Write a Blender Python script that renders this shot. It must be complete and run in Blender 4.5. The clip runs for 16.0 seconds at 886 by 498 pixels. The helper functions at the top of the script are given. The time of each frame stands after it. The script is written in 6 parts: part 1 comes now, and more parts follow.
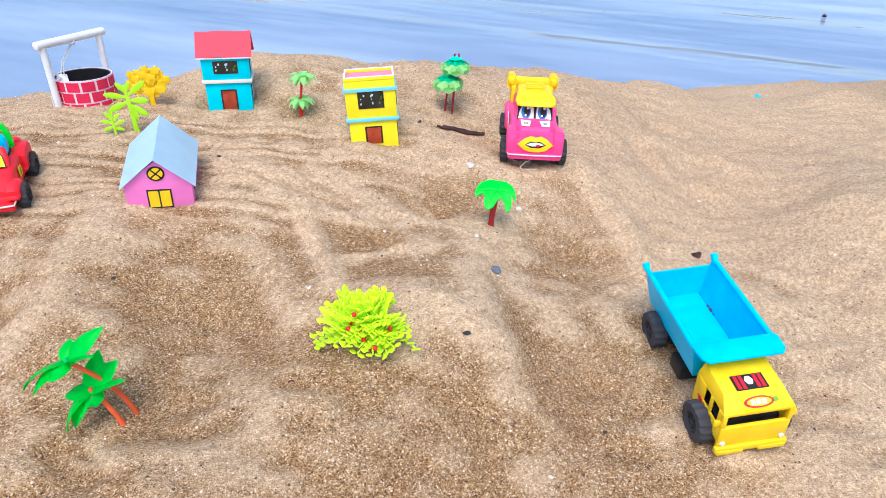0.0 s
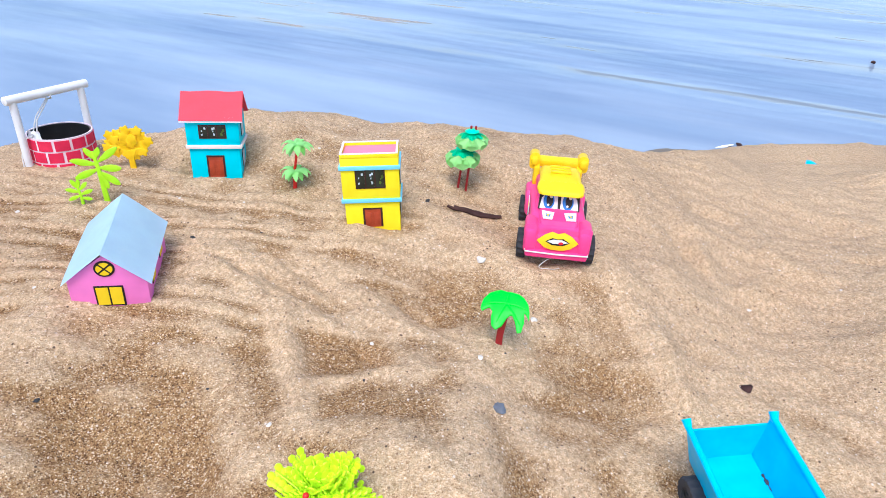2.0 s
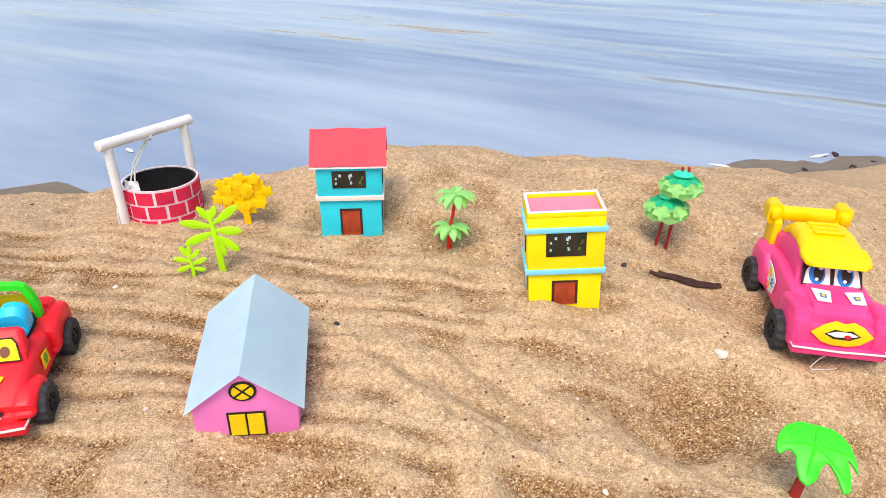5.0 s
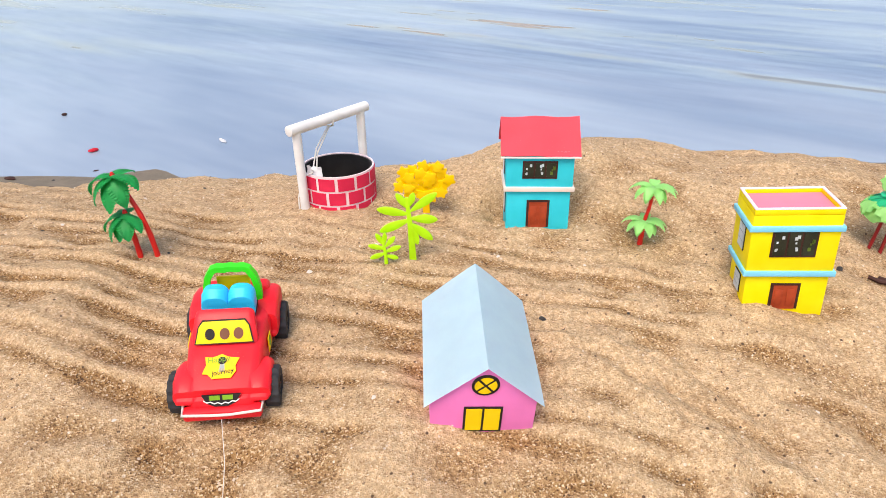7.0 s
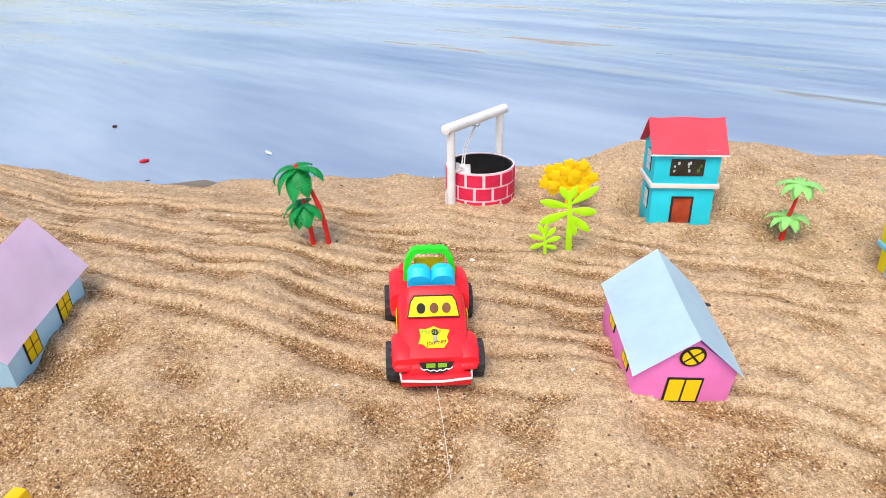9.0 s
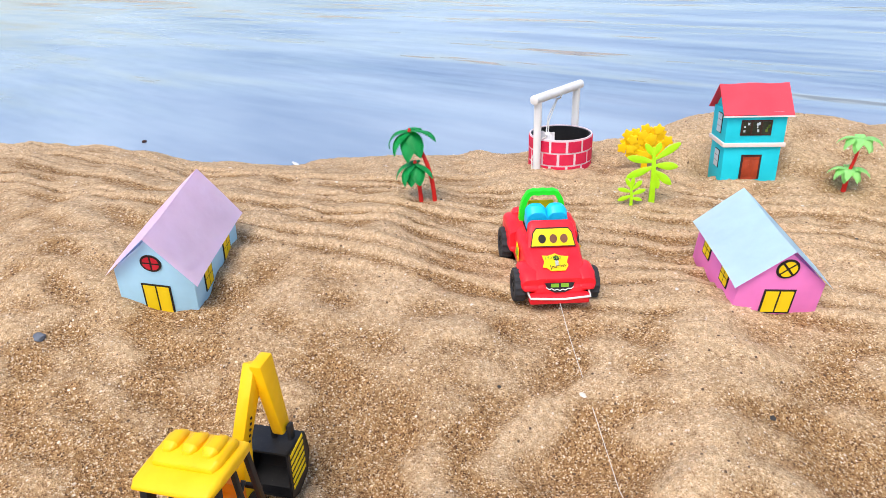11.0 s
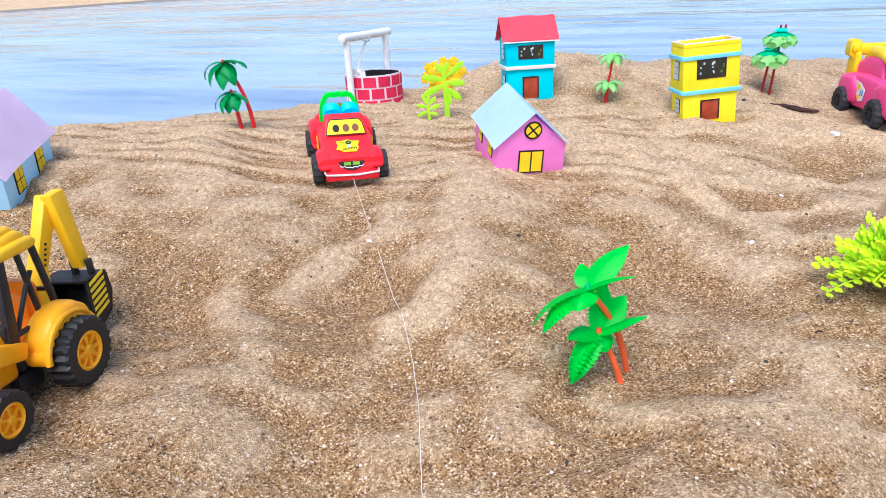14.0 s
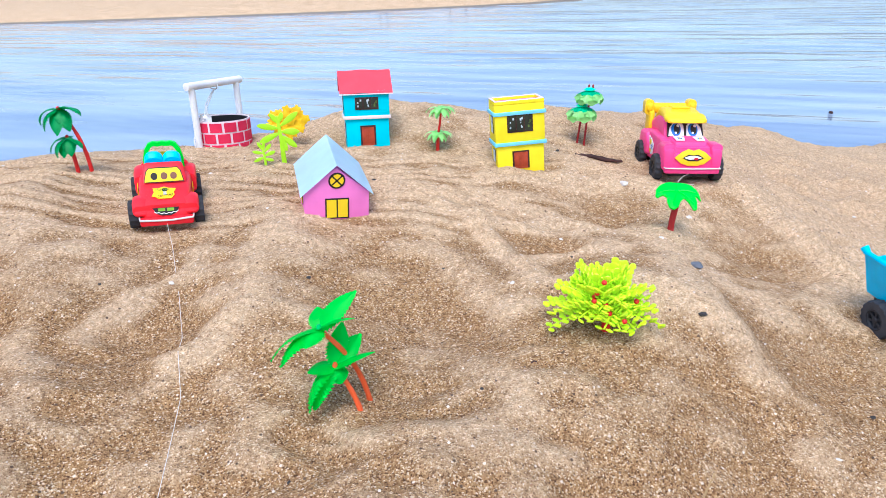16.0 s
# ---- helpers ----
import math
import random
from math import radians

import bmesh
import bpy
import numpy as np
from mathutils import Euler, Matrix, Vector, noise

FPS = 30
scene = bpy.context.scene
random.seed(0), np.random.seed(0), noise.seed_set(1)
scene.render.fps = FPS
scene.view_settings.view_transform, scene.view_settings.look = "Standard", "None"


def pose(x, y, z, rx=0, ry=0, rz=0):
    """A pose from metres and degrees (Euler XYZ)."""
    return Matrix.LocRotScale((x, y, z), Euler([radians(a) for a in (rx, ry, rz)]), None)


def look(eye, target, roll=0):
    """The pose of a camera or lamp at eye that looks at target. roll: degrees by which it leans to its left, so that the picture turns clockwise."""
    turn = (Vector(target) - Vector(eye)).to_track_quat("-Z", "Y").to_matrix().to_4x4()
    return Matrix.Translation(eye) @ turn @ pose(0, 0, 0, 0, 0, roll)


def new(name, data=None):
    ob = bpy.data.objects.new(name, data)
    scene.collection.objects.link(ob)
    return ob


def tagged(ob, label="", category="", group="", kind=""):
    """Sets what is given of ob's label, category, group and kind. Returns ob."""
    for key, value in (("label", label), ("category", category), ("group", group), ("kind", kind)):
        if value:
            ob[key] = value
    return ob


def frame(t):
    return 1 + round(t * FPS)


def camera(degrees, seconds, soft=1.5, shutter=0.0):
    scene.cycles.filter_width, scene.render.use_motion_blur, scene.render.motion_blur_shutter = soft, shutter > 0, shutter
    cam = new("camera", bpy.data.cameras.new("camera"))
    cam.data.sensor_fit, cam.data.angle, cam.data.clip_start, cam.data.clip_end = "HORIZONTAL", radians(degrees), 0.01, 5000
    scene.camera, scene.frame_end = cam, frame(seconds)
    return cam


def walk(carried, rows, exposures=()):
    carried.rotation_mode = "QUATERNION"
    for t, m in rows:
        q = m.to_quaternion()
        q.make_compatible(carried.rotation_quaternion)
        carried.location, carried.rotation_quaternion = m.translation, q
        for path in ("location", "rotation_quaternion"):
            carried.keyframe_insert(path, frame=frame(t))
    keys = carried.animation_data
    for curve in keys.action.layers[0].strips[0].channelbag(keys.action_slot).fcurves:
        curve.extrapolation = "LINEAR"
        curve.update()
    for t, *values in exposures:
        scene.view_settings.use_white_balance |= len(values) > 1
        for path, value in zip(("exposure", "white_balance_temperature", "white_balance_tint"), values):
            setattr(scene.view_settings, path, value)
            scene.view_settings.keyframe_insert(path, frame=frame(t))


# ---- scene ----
cam = camera(69.1, 16.0, soft=0.6)
METRES, EYE, TILT, LEAN, TURN = 1.0, 0.45, -33.0, 0.0, 0.0
ROWS = [
    (0.0, 0.0, 0.0, 0.0, 0.0, 0.0, -0.0),
    (0.5, 0.0176, 0.0053, 0.0214, 2.77, -0.77, -2.47),
    (1.0, 0.023, 0.0214, 0.0388, 3.0, -0.83, -4.39),
    (1.5, 0.0315, 0.0507, 0.0523, 3.1, 0.9, -2.75),
    (2.0, 0.0211, 0.1, 0.0798, 2.43, 2.08, -2.97),
    (2.5, 0.0035, 0.1278, 0.1008, 3.83, 2.51, -3.0),
    (3.0, -0.0123, 0.1538, 0.1098, 3.83, 2.71, -2.8),
    (5.5, -0.1377, 0.2487, 0.139, 7.63, 2.65, -2.94),
    (6.0, -0.1627, 0.2463, 0.1404, 8.62, 2.89, -3.33),
    (6.5, -0.1971, 0.2462, 0.1312, 11.0, 2.06, -4.88),
    (7.0, -0.2162, 0.245, 0.1279, 12.45, 1.9, -5.12),
    (7.5, -0.2384, 0.2462, 0.1174, 13.81, 1.12, -5.26),
    (8.0, -0.2597, 0.2351, 0.1023, 13.45, 1.74, -4.99),
    (8.5, -0.289, 0.2105, 0.0913, 13.88, 2.44, -6.06),
    (9.0, -0.3127, 0.19, 0.095, 14.47, 3.14, -6.07),
    (11.5, -0.3692, 0.1025, 0.0052, 15.57, 4.4, -5.17),
    (12.0, -0.3622, 0.1006, -0.0206, 14.56, 4.0, -3.63),
    (12.5, -0.3462, 0.0936, -0.0441, 13.77, 4.85, -2.75),
    (13.0, -0.3323, 0.0902, -0.0648, 12.83, 6.31, -2.75),
    (13.5, -0.3081, 0.0846, -0.0853, 9.59, 6.44, -1.78),
    (14.0, -0.2774, 0.0766, -0.0959, 6.85, 7.66, 0.6),
    (14.5, -0.2521, 0.0696, -0.0955, 4.22, 8.58, 1.86),
    (15.0, -0.2276, 0.0594, -0.0956, 3.01, 9.06, 1.49),
    (15.5, -0.1924, 0.0451, -0.0959, 0.4, 9.12, 1.58),
    (16.0, -0.1629, 0.0321, -0.0947, 1.0, 10.01, 1.72),
]
LIGHT = [(0.0, 0.77, 5850, 10), (1.5, 0.77, 5780, 10), (3.0, 0.74, 6300, 10), (5.5, 0.73, 7200, 12), (7.0, 0.73, 7300, 12), (9.0, 0.75, 6850, 11), (12.5, 0.79, 6350, 10), (14.5, 0.82, 5720, 10), (16.0, 0.80, 5700, 10)]
walk(cam, [(t, pose(0, 0, EYE, TILT, LEAN, TURN) @ pose(METRES * x, METRES * y, METRES * z, 90 + pitch, roll, yaw)) for t, x, y, z, yaw, pitch, roll in ROWS], LIGHT)

# ---------------------------------------------------------------- sky, sun, exposure
WATER_Z = -1.0
world = bpy.data.worlds.new("sky")
scene.world = world
world.use_nodes = True
wn, wl = world.node_tree.nodes, world.node_tree.links
sky = wn.new("ShaderNodeTexSky")
sky.sky_type = 'NISHITA'
sky.sun_disc = False
sky.sun_elevation = radians(62)
sky.sun_rotation = radians(-160)
sky.air_density, sky.dust_density, sky.ozone_density = 1.0, 2.2, 1.0
wl.new(sky.outputs[0], wn["Background"].inputs[0])
wn["Background"].inputs[1].default_value = 0.14
sun = new("sun", bpy.data.lights.new("sun", 'SUN'))
sun.data.energy, sun.data.angle, sun.data.color = 1.45, radians(32), (1.0, 0.95, 0.87)
sun.matrix_world = look((-0.1, -2.4, 4.6), (0, 0, 0))

# ---------------------------------------------------------------- materials


class Net:
    """Small helper to wire a node material."""

    def __init__(self, name):
        self.mat = bpy.data.materials.new(name)
        self.mat.use_nodes = True
        self.n, self.l = self.mat.node_tree.nodes, self.mat.node_tree.links
        self.bsdf = self.n["Principled BSDF"]

    def add(self, kind, **inputs):
        node = self.n.new(kind)
        for key, value in inputs.items():
            node.inputs[key.replace("_", " ")].default_value = value
        return node

    def link(self, a, b):
        self.l.new(a, b)

    def noise(self, vec, scale, detail=3.0, rough=0.5):
        node = self.add("ShaderNodeTexNoise", Scale=scale, Detail=detail, Roughness=rough)
        if vec is not None:
            self.link(vec, node.inputs["Vector"])
        return node.outputs["Fac"]

    def ramp(self, fac, stops):
        node = self.n.new("ShaderNodeValToRGB")
        while len(node.color_ramp.elements) < len(stops):
            node.color_ramp.elements.new(0.5)
        for e, (p, c) in zip(node.color_ramp.elements, stops):
            e.position, e.color = p, (c if len(c) == 4 else (*c, 1))
        self.link(fac, node.inputs[0])
        return node.outputs[0]

    def mix(self, fac, a, b, mode='MIX'):
        node = self.n.new("ShaderNodeMix")
        node.data_type, node.blend_type = 'RGBA', mode
        for sock, v in ((node.inputs[0], fac), (node.inputs[6], a), (node.inputs[7], b)):
            if isinstance(v, (int, float, tuple)):
                sock.default_value = v if not isinstance(v, tuple) else (*v[:3], 1)
            else:
                self.link(v, sock)
        return node.outputs[2]

    def bump(self, height, strength, distance, chain=None):
        node = self.add("ShaderNodeBump", Strength=strength, Distance=distance)
        self.link(height, node.inputs["Height"])
        if chain is not None:
            self.link(chain, node.inputs["Normal"])
        return node.outputs[0]


def plastic(name, color, rough=0.38, vary=0.1, bumpy=0.25, coat=0.0):
    """Moulded toy plastic or painted paper: slight blotches, dust and unevenness."""
    k = Net(name)
    co = k.add("ShaderNodeTexCoord").outputs["Object"]
    big = k.noise(co, 60, 3)
    fine = k.noise(co, 900, 4)
    dark = tuple(c * (1 - vary) for c in color)
    light = tuple(min(1, c * (1 + vary * 0.6) + 0.01) for c in color)
    col = k.mix(k.ramp(big, [(0.3, (0, 0, 0)), (0.7, (1, 1, 1))]), dark, light)
    dust = k.ramp(fine, [(0.66, (0, 0, 0)), (0.75, (0.5, 0.5, 0.5))])
    col = k.mix(dust, col, tuple(0.8 * c + 0.2 * d for c, d in zip(color, (0.6, 0.5, 0.36))))
    k.link(col, k.bsdf.inputs["Base Color"])
    r = k.ramp(big, [(0.2, (rough - 0.08,) * 3), (0.8, (rough + 0.1,) * 3)])
    k.link(r, k.bsdf.inputs["Roughness"])
    k.bsdf.inputs["Specular IOR Level"].default_value = 0.32
    k.bsdf.inputs["Coat Weight"].default_value = coat
    k.link(k.bump(big, bumpy, 0.002, k.bump(fine, bumpy * 0.5, 0.0003)), k.bsdf.inputs["Normal"])
    return k.mat


def sand_material():
    k = Net("river_sand")
    pos = k.add("ShaderNodeNewGeometry").outputs["Position"]
    grain = k.add("ShaderNodeTexVoronoi", Scale=1120.0, Randomness=1.0)
    k.link(pos, grain.inputs["Vector"])
    cell = k.n.new("ShaderNodeSeparateColor")
    k.link(grain.outputs["Color"], cell.inputs[0])
    streak = k.add("ShaderNodeMapping")
    streak.inputs["Scale"].default_value = (5.0, 26.0, 10.0)
    k.link(pos, streak.inputs["Vector"])
    blotch = k.mix(0.45, k.noise(pos, 8.0, 5, 0.62), k.noise(streak.outputs[0], 1.0, 4, 0.6))
    # grain size plus painted relief shading, stored for each ground vertex
    sort_and_shade = k.add("ShaderNodeAttribute")
    sort_and_shade.attribute_name = "coarse"
    blotch = k.mix(0.72, blotch, sort_and_shade.outputs["Fac"])
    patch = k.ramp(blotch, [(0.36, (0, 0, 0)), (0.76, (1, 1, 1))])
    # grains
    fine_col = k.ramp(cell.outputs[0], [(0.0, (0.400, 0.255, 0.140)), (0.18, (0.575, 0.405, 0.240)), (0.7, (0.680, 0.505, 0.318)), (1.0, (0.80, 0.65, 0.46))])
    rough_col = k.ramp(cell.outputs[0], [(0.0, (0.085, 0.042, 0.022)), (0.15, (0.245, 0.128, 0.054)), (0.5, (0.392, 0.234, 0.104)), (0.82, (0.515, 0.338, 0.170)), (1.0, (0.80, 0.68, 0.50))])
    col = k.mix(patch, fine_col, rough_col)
    specks = k.add("ShaderNodeTexVoronoi", Scale=300.0, Randomness=1.0)
    k.link(pos, specks.inputs["Vector"])
    sc = k.n.new("ShaderNodeSeparateColor")
    k.link(specks.outputs["Color"], sc.inputs[0])
    near = k.ramp(specks.outputs["Distance"], [(0.22, (1, 1, 1)), (0.34, (0, 0, 0))])
    darkm = k.ramp(sc.outputs[1], [(0.955, (0, 0, 0)), (0.965, (1, 1, 1))])
    lightm = k.ramp(sc.outputs[2], [(0.972, (0, 0, 0)), (0.98, (1, 1, 1))])
    col = k.mix(k.mix(1.0, near, darkm, 'MULTIPLY'), col, (0.14, 0.09, 0.06))
    col = k.mix(k.mix(1.0, near, lightm, 'MULTIPLY'), col, (0.84, 0.74, 0.62))
    clump = k.noise(pos, 240.0, 4, 0.65)
    col = k.mix(1.0, col, k.ramp(clump, [(0.30, (0.68, 0.65, 0.63)), (0.70, (1.20, 1.20, 1.20))]), 'MULTIPLY')
    large = k.noise(pos, 2.2, 3)
    col = k.mix(1.0, col, k.ramp(large, [(0.3, (0.88, 0.84, 0.82)), (0.7, (1.06, 1.03, 1.0))]), 'MULTIPLY')
    xyz = k.n.new("ShaderNodeSeparateXYZ")
    k.link(pos, xyz.inputs[0])
    damp = k.n.new("ShaderNodeMapRange")
    damp.inputs["From Min"].default_value, damp.inputs["From Max"].default_value = WATER_Z + 0.045, WATER_Z + 0.075
    damp.inputs["To Min"].default_value, damp.inputs["To Max"].default_value = 1.0, 0.0
    k.link(xyz.outputs[2], damp.inputs["Value"])
    col = k.mix(damp.outputs[0], col, k.mix(k.noise(pos, 9.0, 5, 0.7), (0.15, 0.13, 0.11), (0.30, 0.25, 0.19)))
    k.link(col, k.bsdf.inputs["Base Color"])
    k.bsdf.inputs["Roughness"].default_value = 0.9
    k.bsdf.inputs["Specular IOR Level"].default_value = 0.15
    b = k.bump(grain.outputs["Distance"], 0.85, 0.0011)
    b = k.bump(k.noise(pos, 150.0, 4, 0.6), 0.5, 0.003, b)
    k.link(b, k.bsdf.inputs["Normal"])
    return k.mat


def water_material():
    k = Net("river_water")
    pos = k.add("ShaderNodeNewGeometry").outputs["Position"]
    m = k.add("ShaderNodeMapping")
    m.vector_type = 'TEXTURE'
    m.inputs["Rotation"].default_value = (0, 0, radians(-24))
    m.inputs["Scale"].default_value = (4.2, 1.0, 1.0)
    k.link(pos, m.inputs["Vector"])
    rip = k.noise(m.outputs[0], 1.7, 3, 0.45)
    lanes = k.ramp(k.noise(m.outputs[0], 0.33, 3, 0.55), [(0.38, (0.40, 0.40, 0.40)), (0.60, (1, 1, 1))])
    rip = k.mix(1.0, rip, lanes, 'MULTIPLY')
    swell = k.noise(m.outputs[0], 0.7, 2, 0.5)
    # wave shading and pale sky reflection painted as streaks in the base colour
    wave_shade = k.ramp(k.noise(m.outputs[0], 0.9, 4, 0.55), [(0.32, (0, 0, 0)), (0.68, (1, 1, 1))])
    k.link(k.mix(wave_shade, (0.17, 0.24, 0.36), (0.37, 0.45, 0.55)), k.bsdf.inputs["Base Color"])
    k.bsdf.inputs["Roughness"].default_value = 0.08
    k.bsdf.inputs["IOR"].default_value = 1.333
    k.bsdf.inputs["Specular IOR Level"].default_value = 0.8
    b = k.bump(rip, 0.65, 0.10)
    b = k.bump(swell, 0.4, 0.22, b)
    k.link(b, k.bsdf.inputs["Normal"])
    return k.mat


SAND, WATER = sand_material(), water_material()
RED = plastic("red_plastic", (0.95, 0.016, 0.030))
PINK = plastic("hot_pink_plastic", (0.97, 0.060, 0.26))
YELLOW = plastic("yellow_plastic", (0.95, 0.62, 0.0))
AMBER = plastic("amber_plastic", (0.98, 0.40, 0.0))
SUNNY = plastic("sunny_yellow_plastic", (0.98, 0.53, 0.0))
ORANGE = plastic("orange_plastic", (0.95, 0.25, 0.003))
CYAN = plastic("sky_blue_plastic", (0.0, 0.56, 0.95))
GREEN = plastic("bright_green_plastic", (0.015, 0.82, 0.02))
LEAF_GREEN = plastic("leaf_green_plastic", (0.01, 0.80, 0.06), 0.40)
LEAF_DARK = plastic("dark_green_plastic", (0.006, 0.48, 0.12), 0.4)
LEAF_PALE = plastic("pale_green_plastic", (0.5, 0.97, 0.36), 0.4)
LEAF_TEAL = plastic("teal_green_plastic", (0.01, 0.78, 0.42), 0.4)
LIME = plastic("lime_plastic", (0.66, 0.98, 0.004), 0.40)
YLIME = plastic("yellow_green_plastic", (0.46, 0.9, 0.01), 0.4)
GOLD = plastic("golden_yellow_plastic", (0.95, 0.58, 0.0), 0.42)
TRUNK_RED = plastic("red_trunk_plastic", (0.75, 0.02, 0.015))
TRUNK_ORANGE = plastic("orange_trunk_plastic", (0.85, 0.12, 0.03))
TRUNK_BROWN = plastic("brown_red_trunk_plastic", (0.35, 0.018, 0.02))
BLACK = plastic("black_plastic", (0.012, 0.012, 0.014), 0.45)
RUBBER = plastic("dusty_black_rubber", (0.03, 0.031, 0.036), 0.7, 0.3)
RUBBER_GREY = plastic("dusty_grey_rubber", (0.05, 0.051, 0.06), 0.75, 0.3)
WHITE = plastic("white_paint", (0.80, 0.79, 0.78), 0.5)
PAPER_PINK = plastic("pink_card", (0.92, 0.22, 0.58), 0.65, 0.05)
PAPER_PALE_PINK = plastic("pale_pink_card", (0.99, 0.80, 0.96), 0.75, 0.03)
PAPER_BLUE = plastic("light_blue_card", (0.44, 0.75, 0.95), 0.65, 0.05)
PAPER_PALE_BLUE = plastic("pale_blue_card", (0.70, 0.90, 1.0), 0.75, 0.03)
PAPER_TEAL = plastic("teal_card", (0.0, 0.58, 0.7), 0.6, 0.06)
PAPER_YELLOW = plastic("yellow_card", (0.95, 0.76, 0.0), 0.6, 0.06)
PAPER_RED = plastic("red_card", (0.85, 0.05, 0.08), 0.6, 0.06)
PAPER_ROSE = plastic("rose_card", (0.75, 0.24, 0.34), 0.65, 0.06)
STRIPE_BLUE = plastic("blue_stripe_card", (0.2, 0.64, 0.88), 0.6, 0.05)
CREAM = plastic("cream_card", (0.82, 0.7, 0.64), 0.65, 0.06)
DOOR_WOOD = plastic("door_print_red_brown", (0.40, 0.050, 0.012), 0.5, 0.5)
DARK_WOOD = plastic("dark_brown_print", (0.045, 0.012, 0.008), 0.5, 0.3)
PANE_DARK = plastic("dark_window_print", (0.022, 0.026, 0.014), 0.3, 0.5)
PANE_GREEN = plastic("green_window_print", (0.10, 0.16, 0.02), 0.3, 0.7)
PANE_PALE = plastic("pale_window_print", (0.55, 0.63, 0.68), 0.35, 0.2)
INK = plastic("black_ink", (0.014, 0.010, 0.010), 0.6)
PRINT_YELLOW = plastic("yellow_print", (0.95, 0.66, 0.005), 0.55, 0.05)
PRINT_RED = plastic("red_print", (0.60, 0.01, 0.03), 0.55, 0.05)
PRINT_BLUE = plastic("blue_print", (0.01, 0.17, 0.55), 0.4, 0.05)
PRINT_BROWN = plastic("brown_print", (0.20, 0.07, 0.035), 0.5, 0.2)
PRINT_GREEN = plastic("green_print", (0.20, 0.42, 0.02), 0.5, 0.1)
BRICK_RED = plastic("crimson_card", (0.72, 0.015, 0.07), 0.6, 0.12)
MORTAR = plastic("pink_white_card", (0.85, 0.7, 0.74), 0.6, 0.1)
TWIG = plastic("dark_bark", (0.055, 0.022, 0.018), 0.85, 0.5, 0.6)
SHELL = plastic("white_shell", (0.76, 0.70, 0.63), 0.5, 0.15)
STONE = plastic("blue_grey_stone", (0.16, 0.18, 0.22), 0.7, 0.35, 0.6)
STONE_DARK = plastic("dark_stone", (0.05, 0.045, 0.045), 0.8, 0.4, 0.6)
THREAD = plastic("white_thread", (0.72, 0.70, 0.66), 0.6, 0.05)
STRAW = plastic("dry_straw", (0.50, 0.33, 0.15), 0.8, 0.2)
FILM = plastic("crumpled_clear_film", (0.72, 0.72, 0.75), 0.25, 0.1)


def grit_material():
    k = Net("sand_grit")
    isl = k.add("ShaderNodeNewGeometry").outputs["Random Per Island"]
    col = k.ramp(isl, [(0.0, (0.10, 0.06, 0.04)), (0.2, (0.36, 0.20, 0.10)), (0.45, (0.46, 0.30, 0.17)), (0.75, (0.56, 0.41, 0.27)), (1.0, (0.85, 0.77, 0.66))])
    k.link(col, k.bsdf.inputs["Base Color"])
    k.bsdf.inputs["Roughness"].default_value = 0.7
    return k.mat


GRIT = grit_material()

# ---------------------------------------------------------------- mesh helpers
Z0 = Matrix.Identity(4)


def part(name, bm, material, parent=None, label="", smooth=True, m=Z0):
    """Links a bmesh as ONE mesh object under a thing or a part."""
    bm.normal_update()
    me = bpy.data.meshes.new(name)
    bm.to_mesh(me)
    bm.free()
    mats = material if isinstance(material, (list, tuple)) else [material]
    for mt in mats:
        me.materials.append(mt)
    if smooth:
        me.shade_smooth()
        me.set_sharp_from_angle(angle=radians(35))
    ob = new(name, me)
    ob.matrix_basis = m
    if parent is not None:
        ob.parent = parent
    if label:
        ob["label"] = label
    return ob


def thing(name, m, label, category, group=""):
    e = new(name)
    e.empty_display_size = 0.01
    e.matrix_basis = m
    return tagged(e, label, category, group)


def box(x0, x1, y0, y1, z0, z1, bevel=0.0, bm=None, segs=2):
    bm = bm or bmesh.new()
    r = bmesh.ops.create_cube(bm, size=1.0, matrix=Matrix.LocRotScale(((x0 + x1) / 2, (y0 + y1) / 2, (z0 + z1) / 2), None, (x1 - x0, y1 - y0, z1 - z0)))
    if bevel:
        edges = list({e for v in r["verts"] for e in v.link_edges})
        bmesh.ops.bevel(bm, geom=edges, offset=bevel, segments=segs, profile=0.5, affect='EDGES', clamp_overlap=True)
    return bm


def moved(bm, m):
    bmesh.ops.transform(bm, matrix=m, verts=bm.verts)
    return bm


def joined(*bms):
    out = bmesh.new()
    for b in bms:
        me = bpy.data.meshes.new("tmp")
        b.to_mesh(me)
        b.free()
        out.from_mesh(me)
        bpy.data.meshes.remove(me)
    return out


def prism(pts, thick, m=Z0, bevel=0.0):
    """A flat outline in the local xy plane, thick upwards."""
    bm = bmesh.new()
    n = len(pts)
    lo = [bm.verts.new((x, y, 0)) for x, y in pts]
    hi = [bm.verts.new((x, y, thick)) for x, y in pts]
    bm.faces.new(hi)
    bm.faces.new(lo[::-1])
    for i in range(n):
        bm.faces.new((lo[i], lo[(i + 1) % n], hi[(i + 1) % n], hi[i]))
    bmesh.ops.recalc_face_normals(bm, faces=bm.faces)
    if bevel:
        bmesh.ops.bevel(bm, geom=bm.edges[:], offset=bevel, segments=2, profile=0.5, affect='EDGES', clamp_overlap=True)
    return moved(bm, m)


def ring_loft(rings, cap=True):
    """Skins a list of equally long closed rings of points."""
    bm = bmesh.new()
    vs = [[bm.verts.new(p) for p in r] for r in rings]
    n = len(vs[0])
    for a, b in zip(vs, vs[1:]):
        for i in range(n):
            bm.faces.new((a[i], a[(i + 1) % n], b[(i + 1) % n], b[i]))
    if cap:
        bm.faces.new(vs[0][::-1])
        bm.faces.new(vs[-1])
    bmesh.ops.recalc_face_normals(bm, faces=bm.faces)
    return bm


